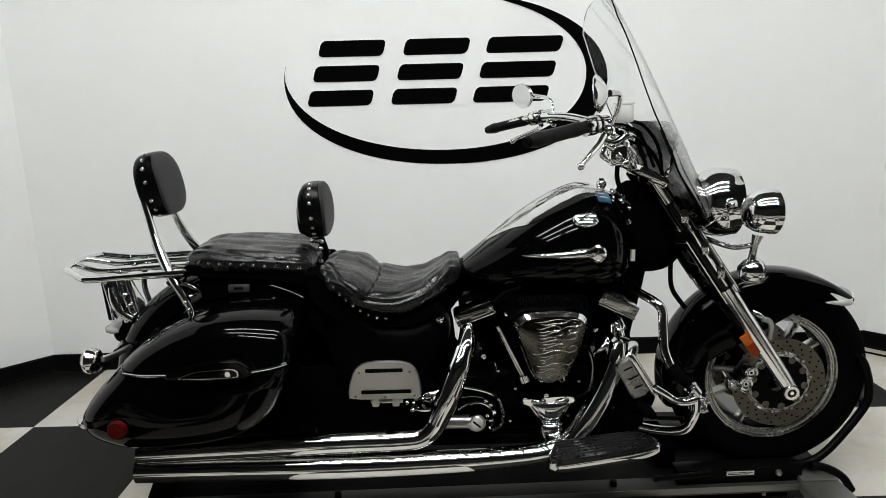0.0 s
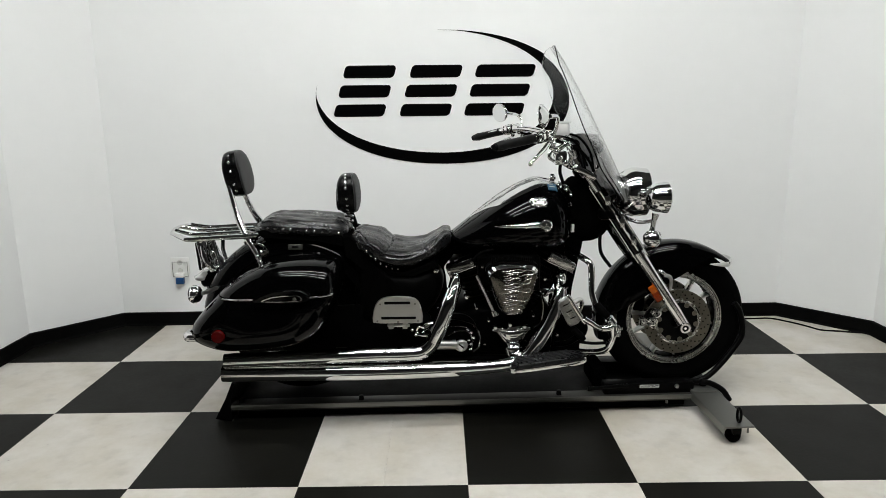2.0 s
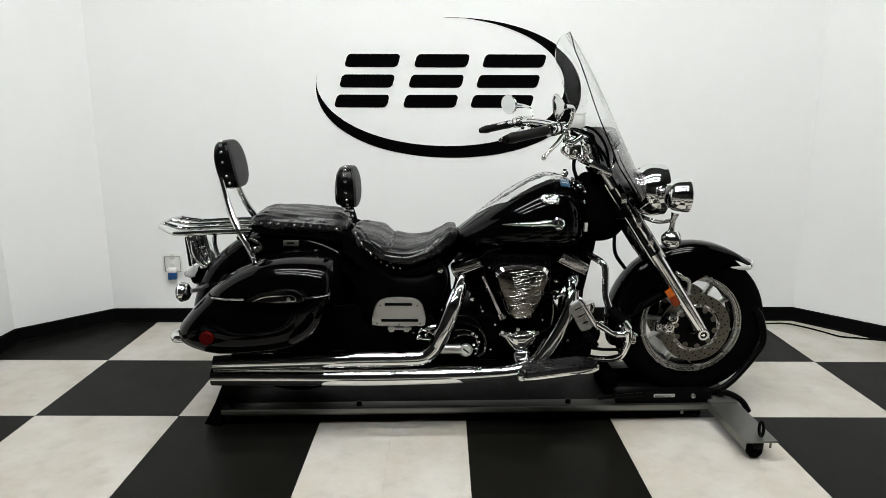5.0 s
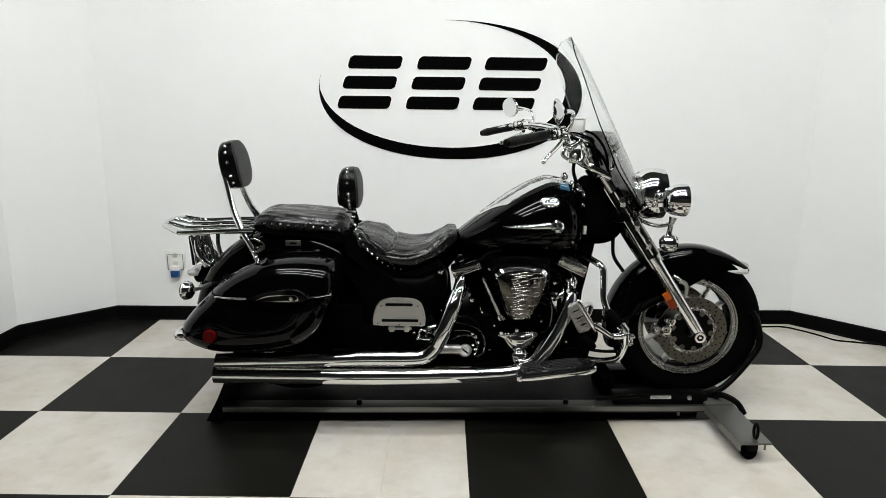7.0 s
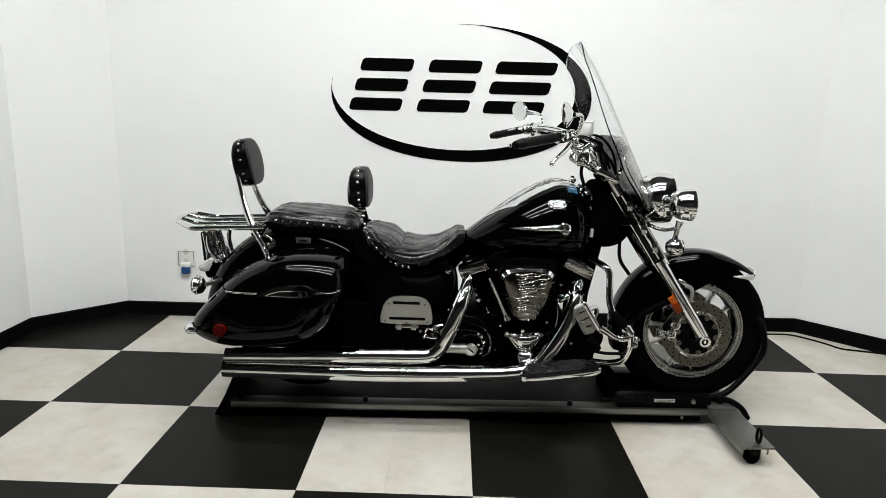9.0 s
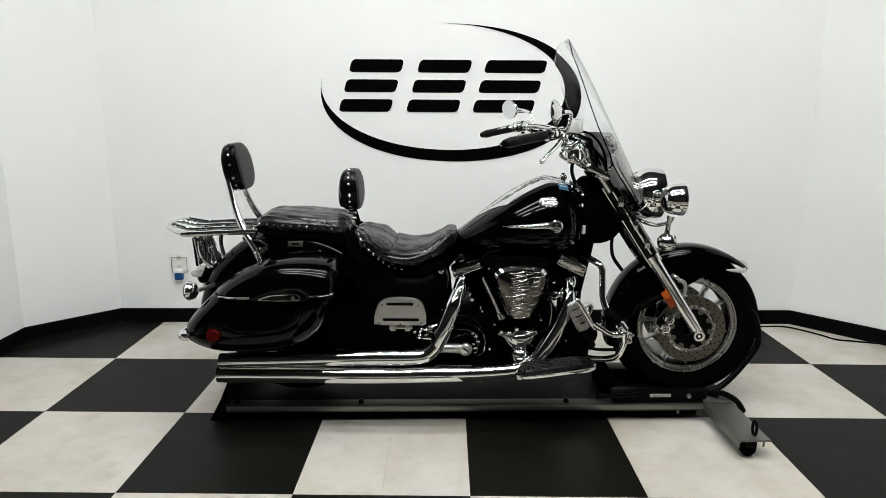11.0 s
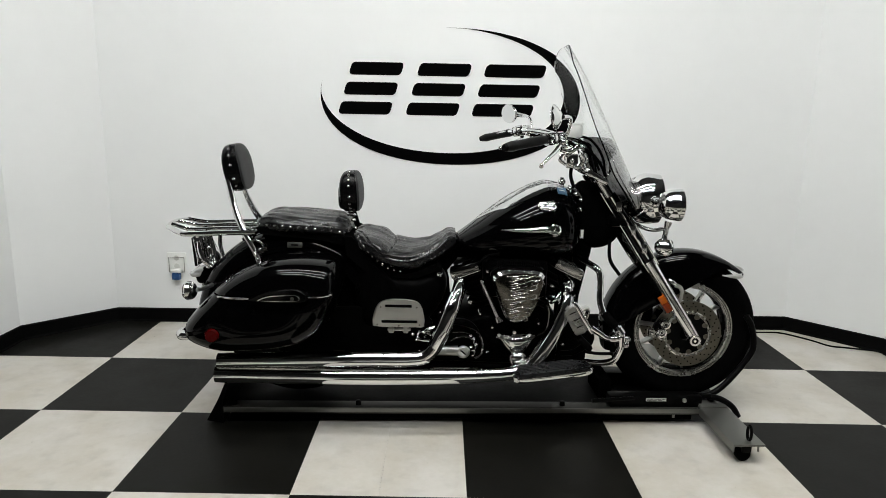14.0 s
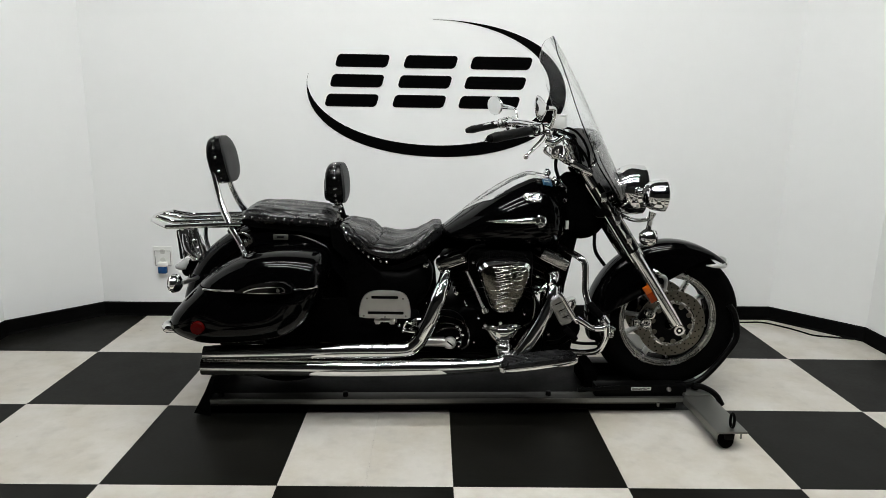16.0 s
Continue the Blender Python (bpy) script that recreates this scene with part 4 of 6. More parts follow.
    part("cable", tube([(0.40, s * 0.22, 1.22), (0.48, s * 0.15, 1.20), (0.545, s * 0.10, 1.12), (0.57, s * 0.06, 0.98)], 0.005, 8), RUBBER, hb)
cl = part("switch_cluster", box((0.375, -0.200, 1.092), (0.425, -0.150, 1.150), 0.010), CHROME, hb, "chrome bracket with cables below the bar")
part("bolt", ellipsoid((0.378, -0.205, 1.148), (0.014, 0.014, 0.013), 14), CHROME, cl)
part("bolt", ellipsoid((0.418, -0.206, 1.100), (0.013, 0.012, 0.014), 14), CHROME, cl)
part("clip", tube([(0.352, -0.21, 1.165), (0.385, -0.205, 1.158), (0.420, -0.195, 1.178), (0.445, -0.18, 1.17)], [0.009, 0.012, 0.010, 0.008], 10), CHROME, cl)
part("stay", tube([(0.435, -0.17, 1.085), (0.470, -0.12, 1.07), (0.500, -0.08, 1.055)], 0.009, 10), CHROME, cl)
part("cable", tube([(0.402, -0.18, 1.10), (0.400, -0.185, 1.06), (0.418, -0.17, 1.015)], 0.007, 8), RUBBER, cl)
part("cable", tube([(0.385, -0.20, 1.14), (0.36, -0.20, 1.17), (0.40, -0.19, 1.20), (0.47, -0.14, 1.18), (0.53, -0.10, 1.08)], 0.005, 8), RUBBER, cl)
part("bolt", ellipsoid((0.398, -0.206, 1.122), (0.010, 0.010, 0.010), 12), CHROME, cl)
part("bracket_arm", tube([(0.360, -0.205, 1.150), (0.350, -0.208, 1.128), (0.372, -0.206, 1.108)], [0.007, 0.009, 0.006], 10), CHROME, cl)
part("bracket_arm", tube([(0.430, -0.195, 1.150), (0.446, -0.185, 1.128), (0.440, -0.18, 1.104), (0.456, -0.165, 1.085)], [0.007, 0.010, 0.008, 0.006], 10), CHROME, cl)
part("hose_clip", tube([(0.466, -0.15, 1.118), (0.478, -0.145, 1.098)], 0.012, 12, 0), COVER, cl)
part("start_switch", box((0.322, -0.318, 1.228), (0.338, -0.304, 1.236), 0.003), mat("red_switch", (0.45, 0.03, 0.03), 0.4), hb, "small red switch")



def curve(x, xs, ys):
    """A smooth curve through (xs, ys), read at x."""
    if x <= xs[0] or x >= xs[-1]:
        return float(np.interp(x, xs, ys))
    i = next(k for k in range(len(xs) - 1) if x <= xs[k + 1])
    sl = [(ys[k + 1] - ys[k]) / (xs[k + 1] - xs[k]) for k in range(len(xs) - 1)]

    def slope(k):
        if k == 0 or k == len(xs) - 1:
            return sl[0] if k == 0 else sl[-1]
        a, b = sl[k - 1], sl[k]
        return 0.0 if a * b <= 0 else 2 * a * b / (a + b)
    h = xs[i + 1] - xs[i]
    u = (x - xs[i]) / h
    return ((2 * u ** 3 - 3 * u ** 2 + 1) * ys[i] + (u ** 3 - 2 * u ** 2 + u) * h * slope(i)
            + (3 * u ** 2 - 2 * u ** 3) * ys[i + 1] + (u ** 3 - u ** 2) * h * slope(i + 1))


# fuel tank
TX = [-0.045, 0.0, 0.06, 0.13, 0.20, 0.27, 0.33, 0.385, 0.43, 0.465, 0.485]
TZ = [0.785, 0.820, 0.866, 0.917, 0.962, 0.998, 1.017, 1.011, 0.984, 0.930, 0.870]
TB = [0.765, 0.735, 0.715, 0.705, 0.70, 0.70, 0.705, 0.712, 0.725, 0.755, 0.80]
TW = [0.075, 0.115, 0.150, 0.178, 0.198, 0.208, 0.208, 0.198, 0.172, 0.125, 0.07]


def tank_point(x, a, grow=0.0):
    top, bot, w = (curve(x, TX, q) for q in (TZ, TB, TW))
    mid = bot + (top - bot) * 0.42
    c, s = math.cos(a), math.sin(a)
    y = (w + grow) * math.copysign(abs(c) ** 0.82, c)
    z = mid + ((top - mid + grow) * abs(s) ** 0.95 if s > 0 else -(mid - bot + grow) * abs(s) ** 0.7)
    return Vector((x, y, z))


def smooth_x(n):
    return [TX[0] + (TX[-1] - TX[0]) * (0.5 - 0.5 * math.cos(math.pi * i / n)) for i in range(n + 1)]


tank = part("fuel_tank", skin([[tank_point(x, 2 * math.pi * k / 48) for k in range(48)] for x in smooth_x(36)]), PAINT, bike, "gloss black teardrop fuel tank")
# chrome dash along the top of the tank
rings = []
for x in np.linspace(0.04, 0.425, 26):
    f = (x - 0.04) / 0.385
    half = (0.18 + 0.42 * math.sin(math.pi * min(1, f * 0.75 + 0.12)) ** 1.2) * min(1, 0.12 + f * 3.0)
    outer_arc = [tank_point(x, math.pi / 2 + half * u, 0.007 * (1 - abs(u) ** 4) + 0.002) for u in np.linspace(-1, 1, 15)]
    inner_arc = [tank_point(x, math.pi / 2 + half * u, -0.004) for u in np.linspace(1, -1, 15)]
    rings.append(outer_arc + inner_arc)
dash = part("dash_console", skin(rings), DASH, tank, "chrome instrument console on the tank")
part("speedometer", turned(lathe([(0.050, 0), (0.052, 0.007), (0.048, 0.010), (0.044, 0.008), (0, 0.007)], (0, 0, 0), "z", 36), Matrix.Translation((0.315, 0, 1.006)) @ Matrix.Rotation(-0.18, 4, "Y")), CHROME, dash)
part("dial", turned(lathe([(0.043, 0.0085), (0, 0.009)], (0, 0, 0), "z", 32), Matrix.Translation((0.315, 0, 1.0062)) @ Matrix.Rotation(-0.18, 4, "Y")), PLASTIC, dash)
for s in (-1, 1):
    part("filler_cap", turned(lathe([(0.036, -0.004), (0.037, 0.006), (0.032, 0.011), (0.018, 0.013), (0, 0.0135)], (0, 0, 0), "z", 28), Matrix.Translation(tank_point(0.315, math.pi / 2 - s * 0.98)) @ Matrix.Rotation(s * -0.95, 4, "X") @ Matrix.Diagonal((1, 0.62, 1, 1))), CHROME, tank, "oval chrome cap")
    # tank badge: a round boss with a tapering tail
    def on_tank(x, z, out=0.003):
        a = min((abs(tank_point(x, math.radians(q)).z - z), q) for q in range(-60, 80))[1]
        p = tank_point(x, math.radians(a), out)
        return Vector((p.x, s * p.y, p.z))
    part("badge", tube([on_tank(0.135, 0.838, 0.0), on_tank(0.19, 0.841, 0.002), on_tank(0.25, 0.845, 0.003), on_tank(0.30, 0.848, 0.004), on_tank(0.325, 0.849, 0.002)], [0.001, 0.007, 0.012, 0.016, 0.013], 12, 4), CHROME, tank, "chrome tank badge with tapering tail")
    bp = on_tank(0.345, 0.848, 0.002)
    for q in (30, 150, 270):
        part("badge_rib", turned(box((0.002, -0.0075, -0.0018), (0.018, -0.0045, 0.0018), 0.0006), Matrix.Translation(bp) @ Matrix.Rotation(radians(q), 4, "Y")) if s < 0 else turned(box((0.002, 0.0045, -0.0018), (0.018, 0.0075, 0.0018), 0.0006), Matrix.Translation(bp) @ Matrix.Rotation(radians(q), 4, "Y")), CHROME, tank)
    part("badge_boss", turned(lathe([(0.025, -0.002), (0.025, 0.005), (0.021, 0.008), (0.019, 0.005), (0, 0.006)], (0, 0, 0), "y", 28), Matrix.Translation(bp) @ (Matrix.Rotation(math.pi, 4, "Z") if s < 0 else Matrix.Identity(4))), CHROME, tank)
part("sticker", skin([[tank_point(x, math.radians(a), g) for a, g in ((95, 0.0055), (103, 0.0055), (111, 0.0055), (119, 0.0055), (126, 0.0055), (126, 0.002), (95, 0.002))] for x in (0.364, 0.376, 0.390, 0.402)]), BLUE, tank, "blue paper sticker on the tank")
for a0, xa, xb in ((106, 0.368, 0.396), (112, 0.368, 0.388), (118, 0.369, 0.394)):
    part("print_bar", skin([[tank_point(x, math.radians(a), g) for a, g in ((a0, 0.0062), (a0 + 1.6, 0.0062), (a0 + 1.6, 0.005), (a0, 0.005))] for x in (xa, xb)]), LABEL, tank)

part("switch_stem", tube([(0.398, -0.01, 0.99), (0.398, -0.01, 1.02)], 0.011, 12, 0), CHROME, tank)
ig = part("ignition_switch", ellipsoid((0.398, -0.01, 1.022), (0.016, 0.016, 0.015), 16), CHROME, tank, "chrome ignition switch")
part("key_slot", lathe([(0.008, 0.012), (0.008, 0.017), (0, 0.017)], (0.398, -0.01, 1.022), "z", 14), PLASTIC, ig)
for q, (cx, cy, cz, r) in enumerate(((0.430, -0.03, 0.998, 0.012), (0.452, -0.05, 0.972, 0.013), (0.474, -0.06, 0.950, 0.011), (0.492, -0.07, 0.930, 0.014), (0.512, -0.075, 0.905, 0.010), (0.468, -0.085, 0.915, 0.009))):
    part("fitting", ellipsoid((cx, cy, cz), (r, r, r * (0.7 + 0.15 * (q % 3))), 12), CHROME, bike, "small chrome fitting")
part("tank_bracket", tube([(0.425, -0.02, 1.005), (0.455, -0.045, 0.985), (0.490, -0.065, 0.945), (0.515, -0.07, 0.91)], [0.006, 0.009, 0.008, 0.006], 8), CHROME, bike)

# seats


def section(x, xs, top, bot, half, th, p):
    """A place on a cushion's rounded section at x; th: angle round it, and the outward direction there."""
    t, b, w = (curve(x, xs, q) for q in (top, bot, half))
    c, sn = math.cos(th), math.sin(th)
    r = (abs(c) ** p + abs(sn) ** p) ** (-1 / p)
    out = Vector((0, c / w, sn / ((t - b) / 2))).normalized()
    return Vector((x, w * r * c, (t + b) / 2 + (t - b) / 2 * r * sn)), out, t - b


def pressed(x, q, lines):
    """Depth of stitched seams and folds at (x, q); q: 0 at the side, 0.5 on the middle line. A line: ends in x, q along it, depth, width."""
    d = 0.0
    for xa, xb, qs, depth, width in lines:
        if xa - 0.03 < x < xb + 0.03:
            f = min(max((x - xa) / (xb - xa), 0), 1)
            along = abs(x - (xa + (xb - xa) * f))
            away = (q - float(np.interp(f, np.linspace(0, 1, len(qs)), qs))) * 0.42
            d += depth * math.exp(-(away / width) ** 2 - (along / 0.012) ** 2)
    return d


def cushion(name, xs, top, bot, half, label, p=2.6, crease=0.0, lines=(), seam=None, fold=0.005):
    """An upholstered seat: rounded section along x, with pressed seams and soft folds. seam: x of a seam across, for each q."""
    rings = []
    n, m = 120, 112
    for i in range(n + 1):
        x = xs[0] + (xs[-1] - xs[0]) * (0.5 - 0.5 * math.cos(math.pi * i / n))
        ring = []
        for k in range(m):
            th = 2 * math.pi * k / m
            v, out, high = section(x, xs, top, bot, half, th, p)
            if v.z > 0 and math.sin(th) >= 0:
                q = min(th, math.pi - th) / math.pi
                v.z -= crease * math.exp(-(v.y / 0.10) ** 2) * high * 0.5
                v.z += (fold * noise.noise((x * 5 + v.y * 4, v.y * 24, 3.1)) + 0.0025 * noise.noise((x * 16, v.y * 12, 1.7))) * min(1, q * 6)
                d = pressed(x, q, lines)
                if seam:
                    gap = x - seam(q)
                    d += 0.0085 * math.exp(-(gap / 0.007) ** 2) - 0.006 * math.exp(-((gap + 0.035) / 0.028) ** 2) * min(1, q * 8)
                v -= out * d
            v.y += 0.003 * noise.noise((x * 18, v.z * 18, 7.7))
            ring.append(v)
        rings.append(ring)
    return part(name, skin(rings), LEATHER, bike, label)


def stud(parent, p, r=0.0056):
    part("stud", lathe([(r, 0.001), (r * 0.85, -0.0025), (r * 0.4, -0.0042), (0, -0.0046)], p, "y", 10), CHROME, parent, )


SX = [-0.475, -0.462, -0.437, -0.387, -0.345, -0.330, -0.296, -0.237, -0.170, -0.110, -0.072, -0.048, -0.040]
ST = [0.797, 0.803, 0.806, 0.798, 0.778, 0.768, 0.759, 0.750, 0.758, 0.788, 0.812, 0.808, 0.785]
SB = [0.785, 0.765, 0.738, 0.708, 0.683, 0.677, 0.664, 0.655, 0.672, 0.700, 0.727, 0.745, 0.77]
SH = [0.10, 0.14, 0.175, 0.200, 0.206, 0.199, 0.197, 0.190, 0.175, 0.140, 0.115, 0.09, 0.06]
BOLSTER = ((-0.455, -0.335, (0.42, 0.33, 0.17, 0.09, 0.05), 0.006, 0.007),
           (-0.325, -0.075, (0.05, 0.08, 0.12, 0.17, 0.26), 0.0055, 0.019),
           (-0.300, -0.090, (0.16, 0.20, 0.24, 0.30, 0.37), 0.0035, 0.010),
           (-0.280, -0.150, (0.30, 0.33, 0.37, 0.40), 0.003, 0.010))
seat = cushion("rider_seat", SX, ST, SB, SH, "black leather rider seat with chrome studs", 3.3, 0.12, BOLSTER, lambda q: -0.337 + 0.035 * math.sin(math.pi * q))
part("seat_skirt", plate([(-0.50, 0.80), (-0.47, 0.80), (-0.44, 0.77), (-0.40, 0.725), (-0.35, 0.685), (-0.30, 0.655), (-0.25, 0.645), (-0.20, 0.66), (-0.12, 0.69), (-0.10, 0.67), (-0.20, 0.63), (-0.30, 0.63), (-0.42, 0.66), (-0.49, 0.72)], -0.172, 0.172, 0.004), MATTE, seat, "black leather skirt")
for x, z in ((-0.452, 0.842), (-0.450, 0.825), (-0.443, 0.808), (-0.432, 0.790), (-0.417, 0.772), (-0.399, 0.752), (-0.381, 0.735), (-0.361, 0.718), (-0.341, 0.702), (-0.318, 0.689), (-0.293, 0.680), (-0.268, 0.676)):
    w = float(np.interp(x, SX, SH))
    stud(seat, (x, -min(w, 0.199) - 0.003, z - 0.008))


def on_seat(x, k, out=0.0012):
    """A place on the rider seat's skin: k runs from the camera's side over the top to the far side."""
    v, away, high = section(x, SX, ST, SB, SH, math.pi * (1 - k), 3.3)
    v.z -= 0.12 * math.exp(-(v.y / 0.10) ** 2) * high * 0.5
    return v + away * (out - 0.0075)


part("bolster_seam", tube([on_seat(-0.337 + 0.035 * math.sin(math.pi * k), k) for k in np.linspace(0.04, 0.96, 25)], 0.0022, 6), SKIRT, seat)
for far in (0, 1):
    part("side_seam", tube([on_seat(-0.455 + 0.12 * f, abs(far - float(np.interp(f, (0, 0.25, 0.5, 0.75, 1), (0.42, 0.33, 0.17, 0.09, 0.05)))), 0.003) for f in np.linspace(0.1, 1, 12)], 0.0018, 6), SKIRT, seat)

PX = [-0.872, -0.862, -0.84, -0.78, -0.70, -0.62, -0.545, -0.505, -0.488]
PT = [0.842, 0.858, 0.871, 0.882, 0.879, 0.872, 0.867, 0.856, 0.842]
PB = [0.820, 0.808, 0.800, 0.794, 0.790, 0.788, 0.784, 0.782, 0.79]
PH = [0.09, 0.12, 0.145, 0.165, 0.172, 0.172, 0.165, 0.15, 0.12]
pil = cushion("pillion_seat", PX, PT, PB, PH, "black leather pillion seat with chrome studs", 3.0, 0.03,
              ((-0.84, -0.50, (0.30, 0.24, 0.19, 0.16, 0.13), 0.005, 0.010), (-0.80, -0.52, (0.42, 0.38, 0.33, 0.29, 0.25), 0.005, 0.012), (-0.70, -0.51, (0.12, 0.12, 0.10, 0.08), 0.003, 0.010)), None, 0.008)
part("skirt", plate([(-0.86, 0.825), (-0.80, 0.832), (-0.65, 0.826), (-0.52, 0.808), (-0.47, 0.78), (-0.48, 0.755), (-0.60, 0.782), (-0.75, 0.792), (-0.84, 0.800)], -0.158, 0.158, 0.004), MATTE, pil, "black leather skirt")
for k in range(11):
    f = k / 10
    x = -0.842 + 0.325 * f
    stud(pil, (x, -max(float(np.interp(x, PX, PH)), 0.158) - 0.003, 0.840 - 0.024 * f ** 1.7))


def pad(name, c, size, lean, label, studs):
    """An upright backrest pad: oval from the side and the front, a padded front cushion, studs on its rim."""
    hx, hy, hz = size
    m = Matrix.Translation(c) @ Matrix.Rotation(lean, 4, "Y")

    def place(s, a, f):
        y = hy * f * math.copysign(abs(math.cos(a)) ** 0.66, math.cos(a))
        z = hz * f * math.copysign(abs(math.sin(a)) ** 0.72, math.sin(a))
        thin = 1 - 0.34 * max(0, z / hz) ** 2.2 - 0.26 * max(0, -z / hz) ** 2.6
        return m @ Vector((hx * s * thin, y, z))

    def shell(rows):
        return skin([[place(s, 2 * math.pi * k / 40, f) for k in range(40)] for f, s in rows])
    ob = part(name, shell(((0.84, -1.0), (0.95, -0.86), (0.99, -0.62), (1.0, -0.2), (1.0, 0.45), (0.985, 0.72), (0.95, 0.78))), SKIRT, bike, label)
    part("front_cushion", shell(((0.94, 0.72), (0.975, 0.79), (0.975, 0.90), (0.955, 0.96), (0.90, 0.99), (0.6, 1.01))), PANEL, ob, "soft black leather front panel")
    for k in range(studs):
        a = radians(112 + k * 128 / (studs - 1))
        p = place(0.0, a, 1.003)
        part("stud", ellipsoid(p, (0.006, 0.0045, 0.006), 10), CHROME, ob)
    return ob


pf = pad("rider_backrest", (-0.488, 0, 0.965), (0.042, 0.092, 0.086), -0.05, "black leather rider backrest with chrome studs", 8)
part("post", tube([(-0.492, 0.0, 0.89), (-0.478, 0, 0.865), (-0.465, 0, 0.82)], 0.012, 10), ENGINE, pf)
part("post_bracket", tube([(-0.505, -0.02, 0.868), (-0.488, -0.025, 0.872), (-0.470, -0.02, 0.862)], [0.008, 0.011, 0.007], 10), CHROME, pf)
part("adjuster_knob", ellipsoid((-0.476, -0.045, 0.848), (0.010, 0.012, 0.009), 12), CHROME, pf)
part("flap", skin([[Vector((-0.500 + dx, y, z)) for y, z in [(0.078 * f * math.copysign(abs(math.cos(a)) ** 0.6, math.cos(a)), 0.946 + 0.056 * f * math.copysign(abs(math.sin(a)) ** 0.7, math.sin(a))) for a in np.linspace(0, 2 * math.pi, 33)[:-1]]] for dx, f in ((0.0, 1.0), (-0.022, 1.0), (-0.031, 0.95), (-0.036, 0.82), (-0.038, 0.4))]), SKIRT, pf, "rounded black leather back flap")
pad("passenger_backrest", (-0.966, 0, 1.056), (0.040, 0.092, 0.099), -0.18, "black leather passenger backrest with chrome studs", 7)
for s in (-1, 1):
    part("sissy_bar", tube([(-0.986, s * 0.080, 1.01), (-0.974, s * 0.087, 0.965), (-0.960, s * 0.098, 0.915), (-0.938, s * 0.115, 0.858), (-0.908, s * 0.137, 0.802), (-0.877, s * 0.150, 0.752), (-0.850, s * 0.157, 0.695)], [0.011, 0.012, 0.013, 0.015, 0.0155, 0.014, 0.012], 12), CHROME, bike, "chrome backrest bar")
    for bx, bz, br in ((-0.858, 0.722, 0.008), (-0.838, 0.742, 0.007)):
        part("bracket_bolt", ellipsoid((bx, s * 0.168, bz), (br, 0.010, br * 0.9), 12), CHROME, bike)
    part("bar_bracket", tube([(-0.885, s * 0.152, 0.768), (-0.855, s * 0.154, 0.772), (-0.832, s * 0.154, 0.760), (-0.820, s * 0.152, 0.742)], [0.005, 0.007, 0.007, 0.005], 10), COVER, bike)
    part("mount_bolt", lathe([(0, s * 0.185), (0.012, s * 0.183), (0.015, s * 0.166)], (-0.85, 0, 0.69), "y", 14), CHROME, bike)
    part("bar_bracket", plate([(-0.845, 0.742), (-0.815, 0.750), (-0.812, 0.735), (-0.838, 0.705), (-0.858, 0.690)], s * 0.150, s * 0.158, 0.002), COVER, bike)
    part("seat_stay", tube([(-0.915, s * 0.145, 0.775), (-0.875, s * 0.145, 0.80), (-0.845, s * 0.14, 0.815)], 0.008, 8), CHROME, bike)

# luggage rack
rack = part("luggage_rack", tube([(-0.86, -0.150, 0.806), (-1.02, -0.150, 0.800), (-1.14, -0.150, 0.794), (-1.175, -0.140, 0.798), (-1.232, -0.105, 0.815)], 0.0108, 10, 5), CHROME, bike, "chrome tubular luggage rack")
for y0, y1 in ((-0.05, -0.035), (0.05, 0.035)):
    part("bar", tube([(-0.86, y0, 0.806), (-1.02, y0, 0.802), (-1.15, y0, 0.796), (-1.19, y0, 0.802), (-1.250, y1, 0.817)], 0.0088, 10, 5), CHROME, rack)
part("bar", tube([(-0.86, 0.150, 0.806), (-1.02, 0.150, 0.800), (-1.14, 0.150, 0.794), (-1.175, 0.140, 0.798), (-1.232, 0.105, 0.815)], 0.0108, 10, 5), CHROME, rack)
part("end_bar", tube([(-1.232, -0.105, 0.815), (-1.249, -0.04, 0.817), (-1.249, 0.04, 0.817), (-1.232, 0.105, 0.815)], 0.0088, 10), CHROME, rack)
part("cross_bar", tube([(-0.90, -0.150, 0.79), (-0.90, 0.150, 0.79)], 0.007, 10, 0), CHROME, rack)
part("cross_bar", tube([(-1.10, -0.148, 0.785), (-1.10, 0.148, 0.785)], 0.007, 10, 0), CHROME, rack)

# tail
tail = part("tail_lamp", pillow([(-1.15, 0.55), (-1.165, 0.59), (-1.14, 0.62), (-1.10, 0.63), (-1.07, 0.59), (-1.08, 0.55)], 0.09, 0.045), ENGINE, bike, "tail lamp with pale lens")
part("lens", skin([[Vector((x + 0.012 * math.sin(a), 0.052 * f * math.cos(a), 0.602 + 0.024 * f * math.sin(a))) for a in np.linspace(0, 2 * math.pi, 25)[:-1]] for x, f in ((-1.130, 1.0), (-1.155, 1.0), (-1.172, 0.86), (-1.182, 0.5), (-1.184, 0.15))]), PALE_LENS, tail)
holder = part("plate_bracket", turned(box((-0.012, -0.075, -0.062), (0.0, 0.075, 0.062), 0.005), Matrix.Translation((-1.138, 0, 0.703)) @ Matrix.Rotation(-0.07, 4, "Y")), BLACKSTEEL, bike, "dark plate holder under the rack")
part("holder_edge", tube([(-1.141, -0.079, 0.763), (-1.130, -0.081, 0.700), (-1.126, -0.079, 0.645)], 0.004, 8), CHROME, holder)
part("holder_shell", skin([[Vector((x + 0.024 * math.cos(a) * w, -0.035 + 0.045 * math.sin(a), z)) for a in np.linspace(0, 2 * math.pi, 21)[:-1]] for x, z, w in ((-1.100, 0.768, 0.7), (-1.096, 0.745, 0.8), (-1.088, 0.715, 0.95), (-1.078, 0.685, 1.25), (-1.080, 0.655, 1.3), (-1.085, 0.635, 0.9))]), DASH, holder, "rounded chrome housing")
